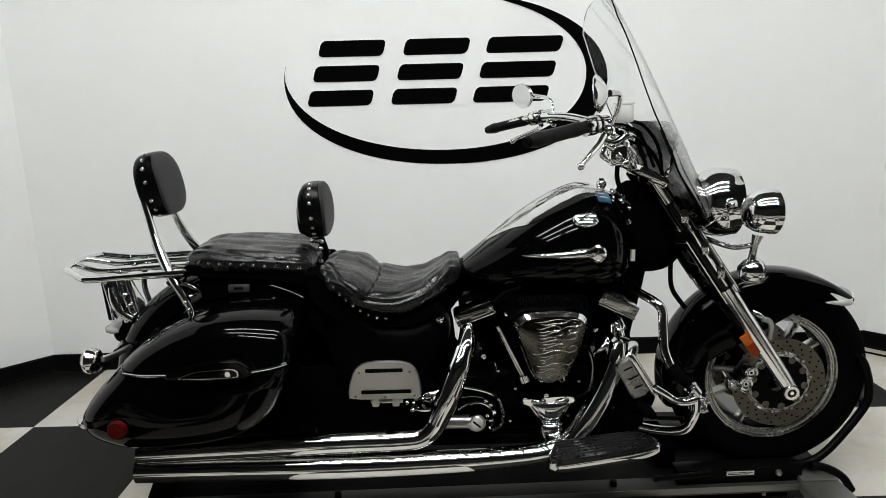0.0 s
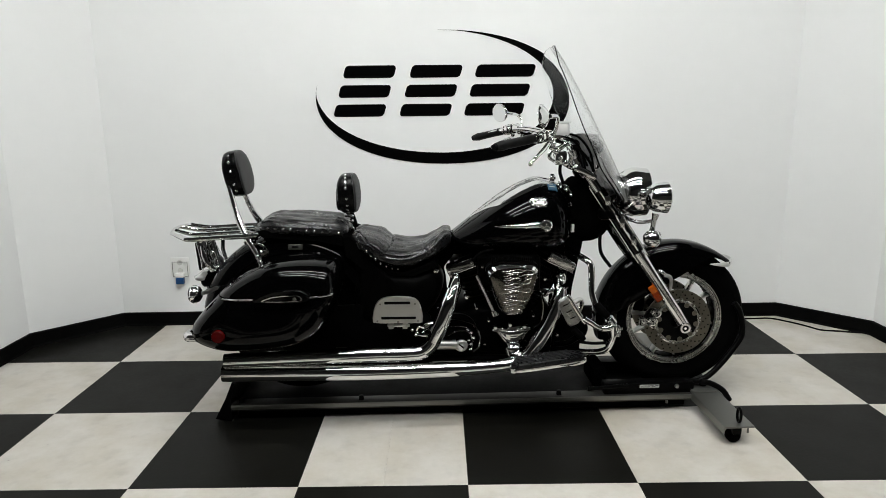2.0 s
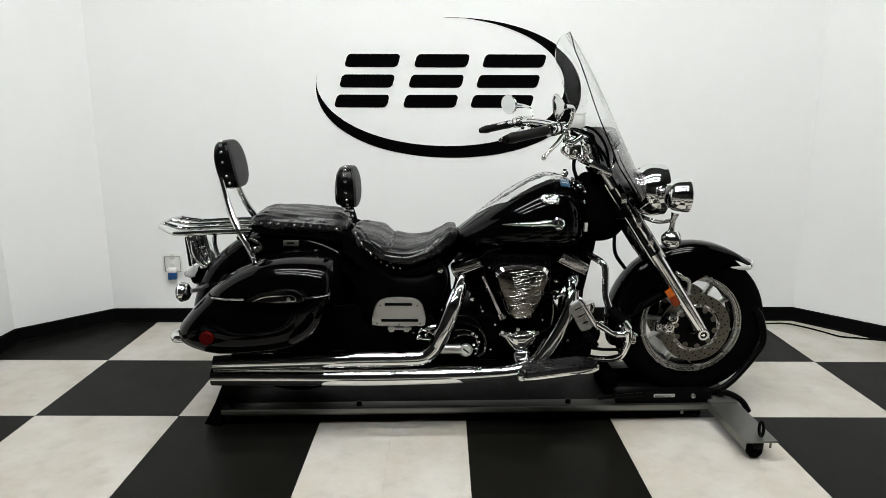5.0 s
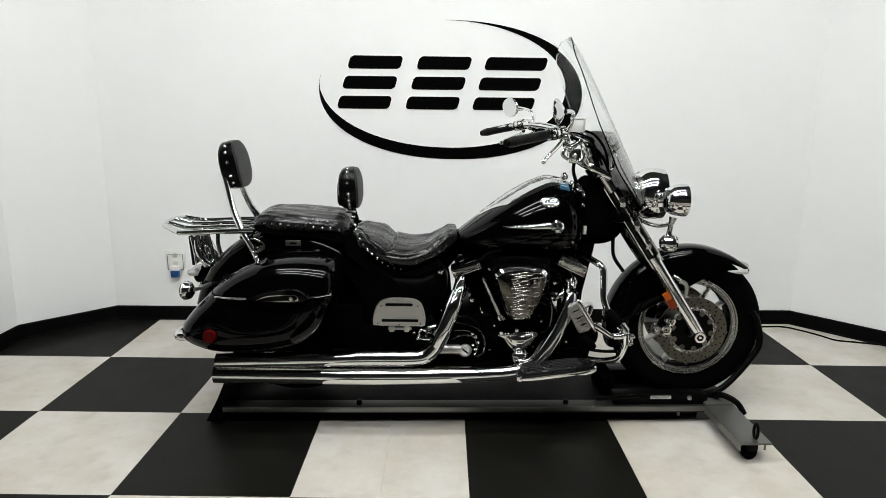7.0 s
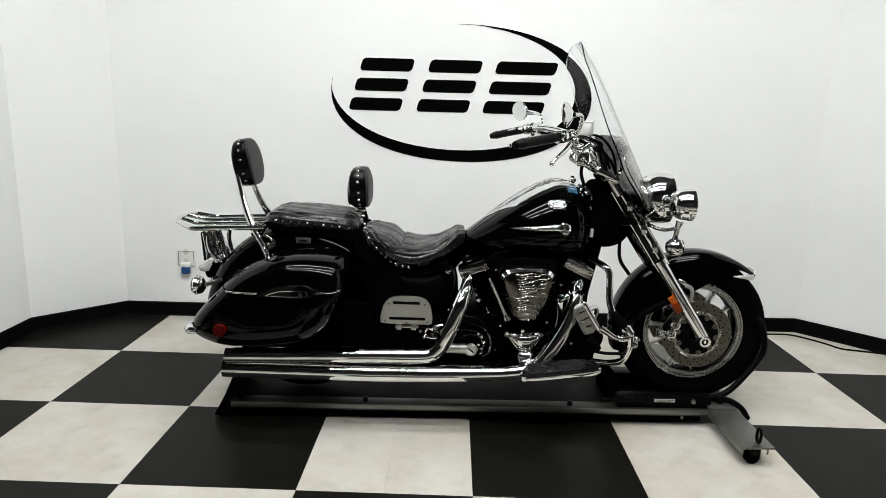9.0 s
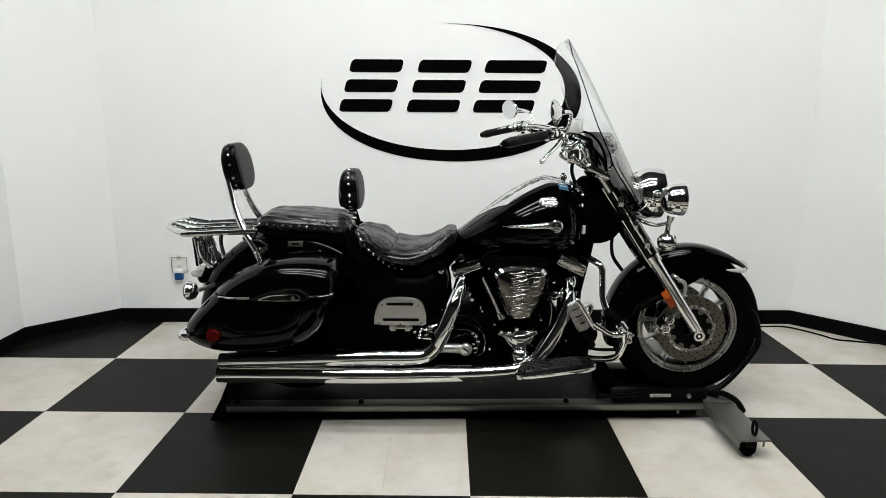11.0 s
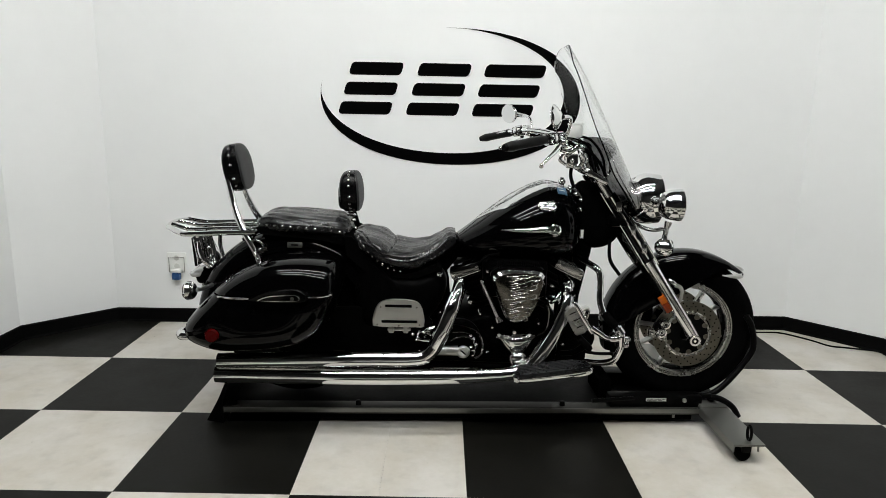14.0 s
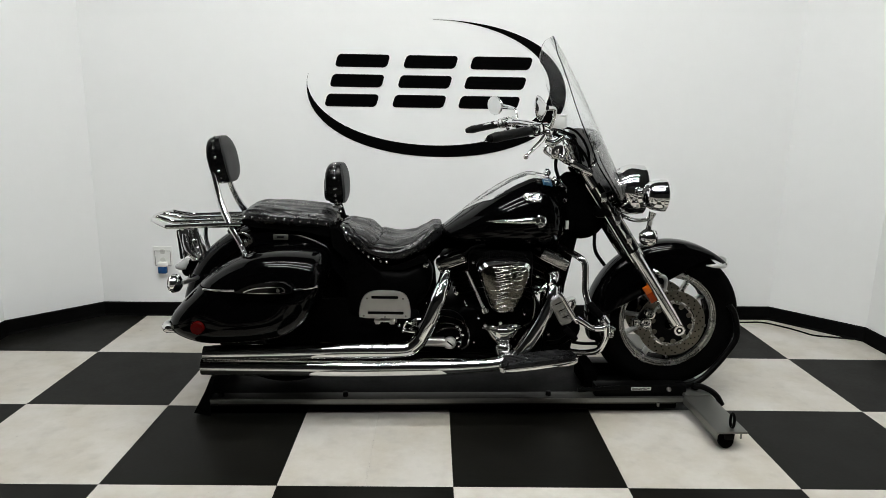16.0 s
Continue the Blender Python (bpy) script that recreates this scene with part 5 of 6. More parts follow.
part("holder_shell", tube([(-1.118, -0.086, 0.752), (-1.108, -0.092, 0.71), (-1.090, -0.094, 0.67), (-1.062, -0.090, 0.648)], [0.008, 0.014, 0.015, 0.009], 12), CHROME, holder)
for zz, xx in ((0.660, -1.058), (0.690, -1.068), (0.722, -1.078)):
    part("bolt", ellipsoid((xx, -0.082, zz), (0.010, 0.010, 0.009), 12), CHROME, holder)
part("rack_stay", tube([(-1.080, -0.060, 0.790), (-1.070, -0.062, 0.73), (-1.055, -0.065, 0.66)], [0.009, 0.012, 0.011], 10), CHROME, bike)
part("rack_stay", tube([(-1.06, 0.03, 0.785), (-1.07, 0.035, 0.72), (-1.06, 0.04, 0.66)], 0.009, 10), CHROME, bike)
part("tail_bar", tube([(-1.065, -0.20, 0.585), (-1.09, -0.10, 0.58), (-1.10, 0, 0.58), (-1.09, 0.10, 0.58), (-1.065, 0.20, 0.585)], 0.010, 10), CHROME, bike)
for s in (-1, 1):
    sg = part("rear_turn_signal", lathe([(0, -1.146), (0.018, -1.148), (0.031, -1.157), (0.036, -1.168), (0.038, -1.180), (0.035, -1.185), (0, -1.183)], (0.090, s * 0.30, 0.598), "x", 28), CHROME, bike, "chrome bullet turn signal")
    part("lens", lathe([(0.035, -1.183), (0.028, -1.193), (0.012, -1.199), (0, -1.20)], (0.090, s * 0.30, 0.598), "x", 24), LENS, sg)
    part("stalk", tube([(-1.058, s * 0.295, 0.600), (-1.050, s * 0.24, 0.592), (-1.045, s * 0.16, 0.585)], 0.009, 8), SATIN, sg)

# saddlebags
BAG = [(-0.965, 0.622), (-0.90, 0.675), (-0.83, 0.712), (-0.75, 0.738), (-0.655, 0.748), (-0.56, 0.744), (-0.507, 0.728), (-0.487, 0.68), (-0.492, 0.610),
       (-0.525, 0.520), (-0.575, 0.458), (-0.650, 0.416), (-0.780, 0.393), (-0.935, 0.386), (-1.015, 0.402), (-1.075, 0.435), (-1.082, 0.485), (-1.032, 0.552)]


def bag_rings(s, lid):
    """Half of a saddlebag: the lid above the seam or the box below it."""
    pts = [Vector((x, 0, z)) for x, z in BAG]
    pts = spline([pts[-1]] + pts + pts[:2], 5)[5:-10]
    c = Vector((-0.74, 0, 0.56))
    rows = []
    for f, d in ((0.97, 0.0), (1.0, 0.015), (1.0, 0.08), (0.995, 0.13), (0.975, 0.175), (0.935, 0.215), (0.87, 0.245), (0.77, 0.265), (0.60, 0.275), (0.30, 0.278)):
        row = []
        for q in pts:
            fz = f if q.z < c.z else 1 - (1 - f) * 1.25
            lean = 0.045 * max(0, (q.z - 0.60) / 0.18) * (d / 0.278)
            row.append(Vector((c.x + (q.x - c.x) * f, s * (0.205 + d - lean), c.z + (q.z - c.z) * fz)))
        rows.append(row)
    bm = skin(rows)
    z0 = 0.622
    geom = bm.verts[:] + bm.edges[:] + bm.faces[:]
    cut = bmesh.ops.bisect_plane(bm, geom=geom, plane_co=(0, 0, z0 + (0.0018 if lid else -0.0018)), plane_no=(0, 0, 1), clear_inner=lid, clear_outer=not lid)
    edges = [e for e in cut["geom_cut"] if isinstance(e, bmesh.types.BMEdge)]
    bmesh.ops.edgeloop_fill(bm, edges=edges)
    return bm


for s in (-1, 1):
    bag = part("saddlebag", bag_rings(s, False), PAINT, bike, "gloss black hard saddlebag")
    part("lid", bag_rings(s, True), PAINT, bag)
    latch = part("latch", plate([(-0.800, 0.614), (-0.785, 0.628), (-0.755, 0.643), (-0.711, 0.655), (-0.632, 0.660), (-0.604, 0.651), (-0.586, 0.632), (-0.596, 0.614), (-0.70, 0.610)], s * 0.462, s * 0.490, 0.008, 3), PAINT, bag)
    part("latch_lever", plate([(-0.765, 0.619), (-0.745, 0.630), (-0.715, 0.638), (-0.640, 0.643), (-0.618, 0.640), (-0.611, 0.628), (-0.622, 0.620), (-0.70, 0.617)], s * 0.4895, s * 0.496, 0.002, 3), CHROME, latch)
    part("lever_inset", plate([(-0.757, 0.6205), (-0.742, 0.6275), (-0.714, 0.635), (-0.641, 0.640), (-0.621, 0.637), (-0.616, 0.628), (-0.625, 0.622), (-0.70, 0.6195)], s * 0.4955, s * 0.4985, 0.001, 3), PAINT, latch)
    part("lock", lathe([(0, s * 0.502), (0.007, s * 0.502), (0.009, s * 0.494)], (-0.637, 0, 0.631), "y", 14), CHROME, latch)
    part("trim_strip", tube([(-0.925, s * 0.448, 0.618), (-0.87, s * 0.470, 0.6195), (-0.80, s * 0.480, 0.622)], 0.0030, 8), CHROME, bag)
    part("trim_strip", tube([(-0.585, s * 0.476, 0.627), (-0.54, s * 0.458, 0.628), (-0.507, s * 0.434, 0.629)], 0.0034, 8), CHROME, bag)
    part("reflector", lathe([(0, s * 0.494), (0.022, s * 0.493), (0.026, s * 0.486), (0.026, s * 0.42)], (-0.940, 0, 0.480), "y", 24), RED, bag, "round red reflector")
    part("reflector_rim", ring_lathe([(0.026, s * 0.44), (0.030, s * 0.44), (0.030, s * 0.478), (0.0262, s * 0.480)], (-0.940, 0, 0.480), seg=24), PLASTIC, bag)
    part("end_cap", tube([(-1.060, s * 0.22, 0.425), (-1.110, s * 0.26, 0.424), (-1.121, s * 0.30, 0.424), (-1.112, s * 0.325, 0.424), (-1.070, s * 0.335, 0.425)], [0.016, 0.019, 0.021, 0.020, 0.016], 12), CHROME, bike, "chrome bumper stub")
badge_at = Matrix.Translation((-0.70, -0.157, 0.758)) @ Matrix.Rotation(-0.25, 4, "X")
sb = part("side_badge", turned(box((-0.031, -0.006, -0.012), (0.031, 0.0, 0.012), 0.003), badge_at), DARK_STEEL, bike, "dark metal plate on the mudguard side")
part("slot", turned(box((-0.014, -0.0075, -0.004), (0.014, -0.0062, 0.004), 0.0005), badge_at), PLASTIC, sb)

# frame, side covers and engine
for s in (-1, 1):
    # added panel: keeps the gap between saddlebags and pipes dark
    part("lower_side_panel", plate([(-0.78, 0.30), (-0.76, 0.46), (-0.45, 0.50), (-0.18, 0.48), (-0.13, 0.40), (-0.14, 0.29), (-0.35, 0.27)], s * 0.13, s * 0.155, 0.006, 2), ENGINE, bike, "added black panel that fills the gap above the pipes")
part("side_cover", pillow([(-0.47, 0.74), (-0.33, 0.66), (-0.20, 0.64), (-0.115, 0.655), (-0.078, 0.60), (-0.108, 0.50), (-0.19, 0.42), (-0.34, 0.40), (-0.46, 0.43)], 0.20, 0.01), ENGINE, bike, "black side cover below the seat")
part("side_cover", pillow([(-0.47, 0.74), (-0.33, 0.66), (-0.20, 0.64), (-0.115, 0.655), (-0.078, 0.60), (-0.108, 0.50), (-0.19, 0.42), (-0.34, 0.40), (-0.46, 0.43)], -0.18, 0.02), ENGINE, bike)
for s in (-1, 1):
    part("frame_tube", tube([(0.50, s * 0.02, 0.90), (0.40, s * 0.06, 0.70), (0.43, s * 0.10, 0.52), (0.44, s * 0.12, 0.34), (0.36, s * 0.12, 0.245), (0.0, s * 0.12, 0.24), (-0.38, s * 0.12, 0.26), (-0.42, s * 0.12, 0.40), (-0.40, s * 0.10, 0.62), (-0.52, s * 0.10, 0.72)], 0.018, 12), ENGINE, bike)
    part("swingarm", tube([(-0.30, s * 0.12, 0.37), (-0.52, s * 0.125, 0.385), (-0.74, s * 0.13, 0.40)], [0.028, 0.024, 0.02], 12), ENGINE, bike)
    part("downtube", tube([(0.455, s * 0.03, 0.86), (0.432, s * 0.055, 0.72), (0.445, s * 0.075, 0.58), (0.47, s * 0.10, 0.42)], 0.021, 12), ENGINE, bike)
part("front_frame_cover", plate([(0.41, 0.80), (0.540, 0.79), (0.528, 0.716), (0.515, 0.654), (0.492, 0.539), (0.485, 0.44), (0.475, 0.33), (0.40, 0.33)], -0.045, 0.045, 0.004), MATTE, bike, "black cover over the front frame tubes")
part("frame_gusset", plate([(-0.13, 0.72), (-0.048, 0.718), (-0.034, 0.692), (-0.079, 0.632), (-0.068, 0.585), (-0.062, 0.52), (-0.045, 0.49), (-0.05, 0.44), (-0.13, 0.44)], -0.03, 0.03, 0.003), MATTE, bike, "black frame gusset behind the cylinder")
part("backbone", tube([(0.50, 0, 0.88), (0.2, 0, 0.74), (-0.08, 0, 0.71), (-0.35, 0, 0.66), (-0.62, 0, 0.70)], 0.03, 12), ENGINE, bike)
part("gearbox", box((-0.20, -0.09, 0.36), (0.02, 0.09, 0.470), 0.02), ENGINE, bike)
part("belly_plate", box((-0.22, -0.112, 0.205), (0.42, 0.112, 0.29), 0.012), MATTE, bike)
part("nose_plug", ellipsoid((-0.030, 0, 0.762), (0.022, 0.075, 0.026), 16), MATTE, bike)
part("seat_base", box((-0.84, -0.12, 0.68), (-0.36, 0.12, 0.775), 0.02), MATTE, bike)

eng = part("crankcase", pillow([(-0.16, 0.30), (-0.19, 0.40), (-0.10, 0.455), (0.06, 0.50), (0.17, 0.50), (0.30, 0.51), (0.40, 0.44), (0.41, 0.32), (0.33, 0.245), (0.0, 0.235)], 0.30, 0.15), ENGINE, bike, "black air-cooled twin engine")


def cylinder(c0, c1, r0, fins, name):
    """A finned barrel from c0 to c1."""
    d = (Vector(c1) - Vector(c0))
    ln = d.length
    rot = d.to_track_quat("Z", "Y").to_matrix().to_4x4()
    prof = []
    for k in range(fins):
        s0 = ln * k / fins
        prof += [(r0 * 0.82, s0), (r0 * 0.82, s0 + ln / fins * 0.45), (r0, s0 + ln / fins * 0.5), (r0, s0 + ln / fins * 0.92), (r0 * 0.82, s0 + ln / fins * 0.97)]
    bm = lathe([(0, 0)] + prof + [(0, ln)], (0, 0, 0), "z", 32)
    return part(name, turned(bm, Matrix.Translation(c0) @ rot), ENGINE, eng)


cylinder((0.125, 0, 0.46), (0.025, 0, 0.70), 0.088, 11, "rear_cylinder")
cylinder((0.235, 0, 0.46), (0.375, 0, 0.70), 0.105, 11, "front_cylinder")


def rocker_box(c, ang, face):
    m = Matrix.Translation(c) @ Matrix.Rotation(ang, 4, "Y")
    hd = part("rocker_box", turned(box((-0.046, -0.12, -0.03), (0.05, 0.12, 0.016), 0.012), m), ENGINE, eng)
    part("rocker_cover", turned(box((-0.060, -0.185, -0.021), (0.060, -0.105, 0.018), 0.006), m), face, hd, "chrome rocker cover")
    part("cover_lip", turned(box((-0.061, -0.188, -0.0225), (0.061, -0.150, -0.0165), 0.002), m), CHROME, hd)
    part("cover_end", turned(box((-0.062, -0.186, -0.018), (-0.048, -0.110, 0.016), 0.004), m), CHROME, hd)
    for u in (-0.05, 0.05):
        part("bolt", turned(lathe([(0, -0.190), (0.006, -0.189), (0.007, -0.184)], (u, 0, 0), "y", 8), m), CHROME, hd)


# dark rear and light front metal: the covers' unlike reflections put into colour
rocker_box((-0.006, 0, 0.672), -0.37, COVER)
rocker_box((0.420, 0, 0.684), 0.46, SLIDER)
rod = part("pushrod_tube", tube([(0.060, -0.205, 0.640), (0.135, -0.215, 0.480)], 0.0105, 12, 0), CHROME, eng)
part("collar", tube([(0.132, -0.215, 0.488), (0.139, -0.215, 0.468)], 0.016, 12, 0), CHROME, rod)

part("throttle_body", box((0.07, -0.19, 0.56), (0.33, 0.10, 0.715), 0.02), ENGINE, eng)

# air cleaner: chrome shield form with flame relief
AC = [(0.100, 0.655), (0.114, 0.683), (0.150, 0.696), (0.205, 0.699), (0.262, 0.697), (0.298, 0.684), (0.307, 0.655), (0.297, 0.610), (0.272, 0.543), (0.250, 0.505), (0.220, 0.487), (0.188, 0.486), (0.160, 0.500), (0.145, 0.528), (0.122, 0.590)]
ac = part("air_cleaner", plate([(0.2 + (x - 0.2) * 1.06, 0.60 + (z - 0.60) * 1.06 + 0.004) for x, z in AC], -0.19, -0.252, 0.006, 3), ENGINE, bike, "chrome air cleaner with flame relief")
part("cover", plate(AC, -0.2525, -0.285, 0.014, 4), CHROME, ac, "chrome teardrop cover")


def face_dome(x, z):
    """How far the air cleaner's face swells at (x, z)."""
    a = math.atan2(z - 0.594, x - 0.2)
    edge = min((abs(math.atan2(math.sin(math.atan2(v - 0.594, u - 0.2) - a), math.cos(math.atan2(v - 0.594, u - 0.2) - a))), math.hypot(u - 0.2, v - 0.594)) for u, v in AC)[1]
    f = min(1.0, math.hypot(x - 0.2, z - 0.594) / (edge * 0.9))
    return 0.011 * (1 - f * f)


face = [Vector((x, 0, z)) for x, z in AC]
face = spline([face[-1]] + face + face[:2], 4)[4:-8]
part("cover_face", skin([[Vector((0.2 + (p.x - 0.2) * f * 0.9, -0.2852 - (0.0035 if f < 1 else 0) - 0.011 * (1 - f * f), 0.594 + (p.z - 0.594) * f * 0.9)) for p in face] for f in (1.0, 0.985, 0.95, 0.88, 0.78, 0.65, 0.5, 0.33, 0.16, 0.04)]), ETCHED, ac, "etched chrome face with flames")


def flame(points, radii):
    part("flame_line", tube([(x, -0.2885 - face_dome(x, z), z) for x, z in points], radii, 6, 3), RELIEF, ac)


for k in range(10):
    # engraved flames: a long licking tongue with its tip to the rear, a loose stroke below it, a curl at its root
    z = 0.676 - 0.0185 * k
    room = 0.098 - 0.0058 * k
    x0, x1 = 0.203 - room * (0.86 - 0.40 * random.random()), 0.203 + room * (0.10 + 0.50 * random.random())
    up, lift = 0.0045 + 0.004 * random.random(), 0.012 * (random.random() - 0.25)
    tongue = [(0.0, 0.1), (0.20, -0.25), (0.42, 0.25), (0.64, 0.90), (0.85, 0.75), (0.98, 0.0), (0.88, -0.75), (0.68, -0.6)]
    flame([(x0 + (x1 - x0) * u, z + up * v + lift * u * u) for u, v in tongue], [0.0004, 0.0020, 0.0028, 0.0018, 0.0010, 0.0008, 0.0011, 0.0004])
    xa = x0 + (x1 - x0) * (0.05 + 0.3 * random.random())
    flame([(xa + (x1 - x0) * 0.6 * u, z + up * v + lift * u * 0.4) for u, v in ((0.0, -1.1), (0.3, -1.5), (0.6, -0.9), (1.0, -1.2))], [0.0004, 0.0024, 0.0022, 0.0004])
    if k % 2 == 0 or random.random() < 0.4:
        xc, hand = 0.203 + room * (0.55 + 0.2 * random.random()), random.choice((-1, 1))
        curl = [(-0.018, 0.2), (-0.004, 1.0), (0.010, 0.6), (0.014, -0.4), (0.004, -0.9), (-0.004, -0.2), (0.003, 0.3)]
        flame([(xc + u * room * 16, z - 0.006 + hand * 0.010 * v) for u, v in curl], [0.0005, 0.0022, 0.0030, 0.0020, 0.0014, 0.0010, 0.0004])
for k in range(20):
    f = k / 19
    x = 0.122 + 0.165 * f
    part("filter_rib", box((x - 0.0018, -0.250, 0.700 + 0.010 * math.sin(math.pi * f)), (x + 0.0018, -0.195, 0.716 + 0.010 * math.sin(math.pi * f)), 0.0), RUBBER, ac)

# lower engine covers
pc = part("pulley_cover", plate([(-0.135, 0.365), (-0.10, 0.318), (-0.02, 0.31), (0.045, 0.325), (0.062, 0.372), (0.048, 0.425), (-0.005, 0.455), (-0.08, 0.448), (-0.125, 0.41)], -0.12, -0.185, 0.02, 3), ENGINE, bike, "black and chrome gearbox cover")
part("cap", lathe([(0, -0.212), (0.020, -0.212), (0.023, -0.209), (0.024, -0.190)], (-0.006, 0, 0.331), "y", 28), SATIN, pc)
part("cap_slot", turned(box((-0.015, -0.2160, -0.003), (0.015, -0.2142, 0.003), 0.0006), Matrix.Translation((-0.006, 0, 0.331)) @ Matrix.Rotation(0.7, 4, "Y")), PLASTIC, pc)
part("cover_ring", tube([(-0.07, -0.188, 0.448), (-0.039, -0.19, 0.443), (0.018, -0.191, 0.430), (0.056, -0.191, 0.408), (0.074, -0.191, 0.361), (0.070, -0.191, 0.320), (0.044, -0.19, 0.298)], 0.0058, 8), CHROME, pc)
part("spout", tube([(-0.13, -0.188, 0.328), (-0.06, -0.191, 0.330), (-0.02, -0.192, 0.331)], [0.019, 0.020, 0.021], 16), SATIN, pc)
part("cap_ring", ring_lathe([(0.025, -0.185), (0.025, -0.203), (0.028, -0.206), (0.030, -0.200), (0.030, -0.185)], (-0.006, 0, 0.331), seg=36), CHROME, pc)
part("arc_trim", tube([(-0.062, -0.190, 0.372), (-0.03, -0.192, 0.388), (0.005, -0.192, 0.392), (0.032, -0.192, 0.378), (0.044, -0.190, 0.345), (0.040, -0.19, 0.315)], 0.0045, 8), CHROME, pc)
part("arc_trim", tube([(-0.05, -0.188, 0.410), (-0.01, -0.190, 0.412), (0.025, -0.190, 0.402), (0.046, -0.190, 0.380)], 0.003, 8), COVER, pc)
for bx, bz in ((0.022, 0.400), (0.036, 0.386), (0.046, 0.364), (0.034, 0.312), (0.026, 0.352), (0.036, 0.334)):
    part("bolt", lathe([(0, -0.204), (0.006, -0.203), (0.008, -0.186)], (bx, 0, bz), "y", 10), CHROME, pc)
of = part("oil_cover", pillow([(0.134, 0.402), (0.150, 0.412), (0.205, 0.415), (0.267, 0.418), (0.283, 0.403), (0.268, 0.368), (0.246, 0.340), (0.215, 0.330), (0.184, 0.334), (0.156, 0.362)], 0.09, -0.15), CHROME, bike, "chrome oil filter cover with a cap below")
part("top_flange", plate([(0.126, 0.402), (0.140, 0.416), (0.205, 0.421), (0.270, 0.424), (0.288, 0.408), (0.270, 0.401), (0.205, 0.398), (0.150, 0.393)], -0.16, -0.232, 0.006, 2), CHROME, of)
for lx_, lr in ((0.176, 0.024), (0.246, 0.022)):
    part("lobe", ellipsoid((lx_, -0.228, 0.410), (lr, 0.016, 0.011), 20), CHROME, of)
part("filter_cap", pillow([(0.176, 0.320), (0.183, 0.339), (0.200, 0.348), (0.230, 0.347), (0.247, 0.337), (0.253, 0.312), (0.244, 0.288), (0.222, 0.278), (0.198, 0.280), (0.182, 0.297)], 0.085, -0.17), CHROME, of)
part("neck", tube([(0.213, -0.20, 0.36), (0.213, -0.205, 0.330)], 0.030, 16, 0), CHROME, of)
for x, z in ((0.136, 0.418), (0.198, 0.430), (0.258, 0.420)):
    part("bolt", lathe([(0, -0.240), (0.007, -0.239), (0.009, -0.22)], (x, 0, z), "y", 10), CHROME, of)
bmx = part("linkage", tube([(-0.175, -0.16, 0.40), (-0.15, -0.19, 0.415), (-0.10, -0.185, 0.43), (-0.075, -0.18, 0.455)], [0.014, 0.02, 0.017, 0.008], 10), CHROME, bike, "chrome linkage")
for q, (bx, bz) in enumerate(((-0.215, 0.402), (-0.185, 0.415), (-0.165, 0.392), (-0.198, 0.378), (-0.145, 0.405))):
    part("bolt", ellipsoid((bx, -0.20, bz), (0.008 + 0.002 * (q % 2), 0.009, 0.007), 12), CHROME, bmx)
part("pivot_ring", ring_lathe([(0.012, -0.198), (0.014, -0.206), (0.020, -0.206), (0.022, -0.198)], (-0.178, 0, 0.398), seg=24), CHROME, bmx)
part("clamp", tube([(-0.20, -0.19, 0.385), (-0.165, -0.20, 0.378), (-0.12, -0.20, 0.388), (-0.09, -0.19, 0.41)], 0.008, 8), CHROME, bmx)
part("ignition_knob", lathe([(0, -0.192), (0.010, -0.19), (0.012, -0.17)], (-0.110, 0, 0.655), "y", 12), CHROME, bike)

for gx, gy, gz, gr in ((0.017, -0.20, 0.545, 0.010), (0.085, -0.20, 0.675, 0.008), (0.404, -0.20, 0.37, 0.009), (0.330, -0.19, 0.364, 0.006), (0.30, -0.20, 0.46, 0.006), (0.345, -0.20, 0.62, 0.008), (0.11, -0.20, 0.44, 0.006), (0.06, -0.18, 0.49, 0.006), (0.095, -0.19, 0.33, 0.006), (0.27, -0.19, 0.345, 0.006)):
    part("bolt", lathe([(0, gy - 0.010), (gr * 0.8, gy - 0.009), (gr, gy - 0.004), (gr, gy + 0.05)], (gx, 0, gz), "y", 10), CHROME, eng)
part("breather", tube([(0.345, -0.20, 0.545), (0.358, -0.212, 0.562), (0.372, -0.212, 0.575), (0.380, -0.20, 0.592)], [0.006, 0.011, 0.010, 0.006], 10), CHROME, eng)
part("plug_lead", tube([(0.045, -0.19, 0.70), (0.08, -0.20, 0.735), (0.13, -0.17, 0.74)], 0.006, 8), RUBBER, eng)
part("oil_line", tube([(0.30, -0.185, 0.40), (0.335, -0.19, 0.43), (0.345, -0.19, 0.50), (0.33, -0.18, 0.56)], 0.0055, 8), COVER, eng)

# exhausts
up = [(-0.985, -0.300, 0.310), (-0.70, -0.302, 0.320), (-0.40, -0.303, 0.331), (-0.23, -0.300, 0.333), (-0.165, -0.297, 0.342), (-0.122, -0.292, 0.385), (-0.09, -0.285, 0.46), (-0.055, -0.265, 0.545), (-0.03, -0.22, 0.60), (-0.02, -0.13, 0.635)]
ex = part("upper_exhaust", tube(up, [0.032, 0.032, 0.032, 0.032, 0.031, 0.030, 0.029, 0.029, 0.028, 0.026], 24, 8), CHROME, bike, "long chrome exhaust pipe")
# the mouth's inner darkness is a black disc on the closed end
part("pipe_mouth", tube([(-0.9862, -0.300, 0.310), (-0.975, -0.300, 0.3105)], [0.026, 0.026], 20, 0), PLASTIC, ex)
part("heat_shield", tube([(-0.125, -0.302, 0.385), (-0.093, -0.296, 0.455), (-0.062, -0.280, 0.535), (-0.042, -0.25, 0.585)], [0.030, 0.034, 0.034, 0.030], 20, 5), CHROME, ex)
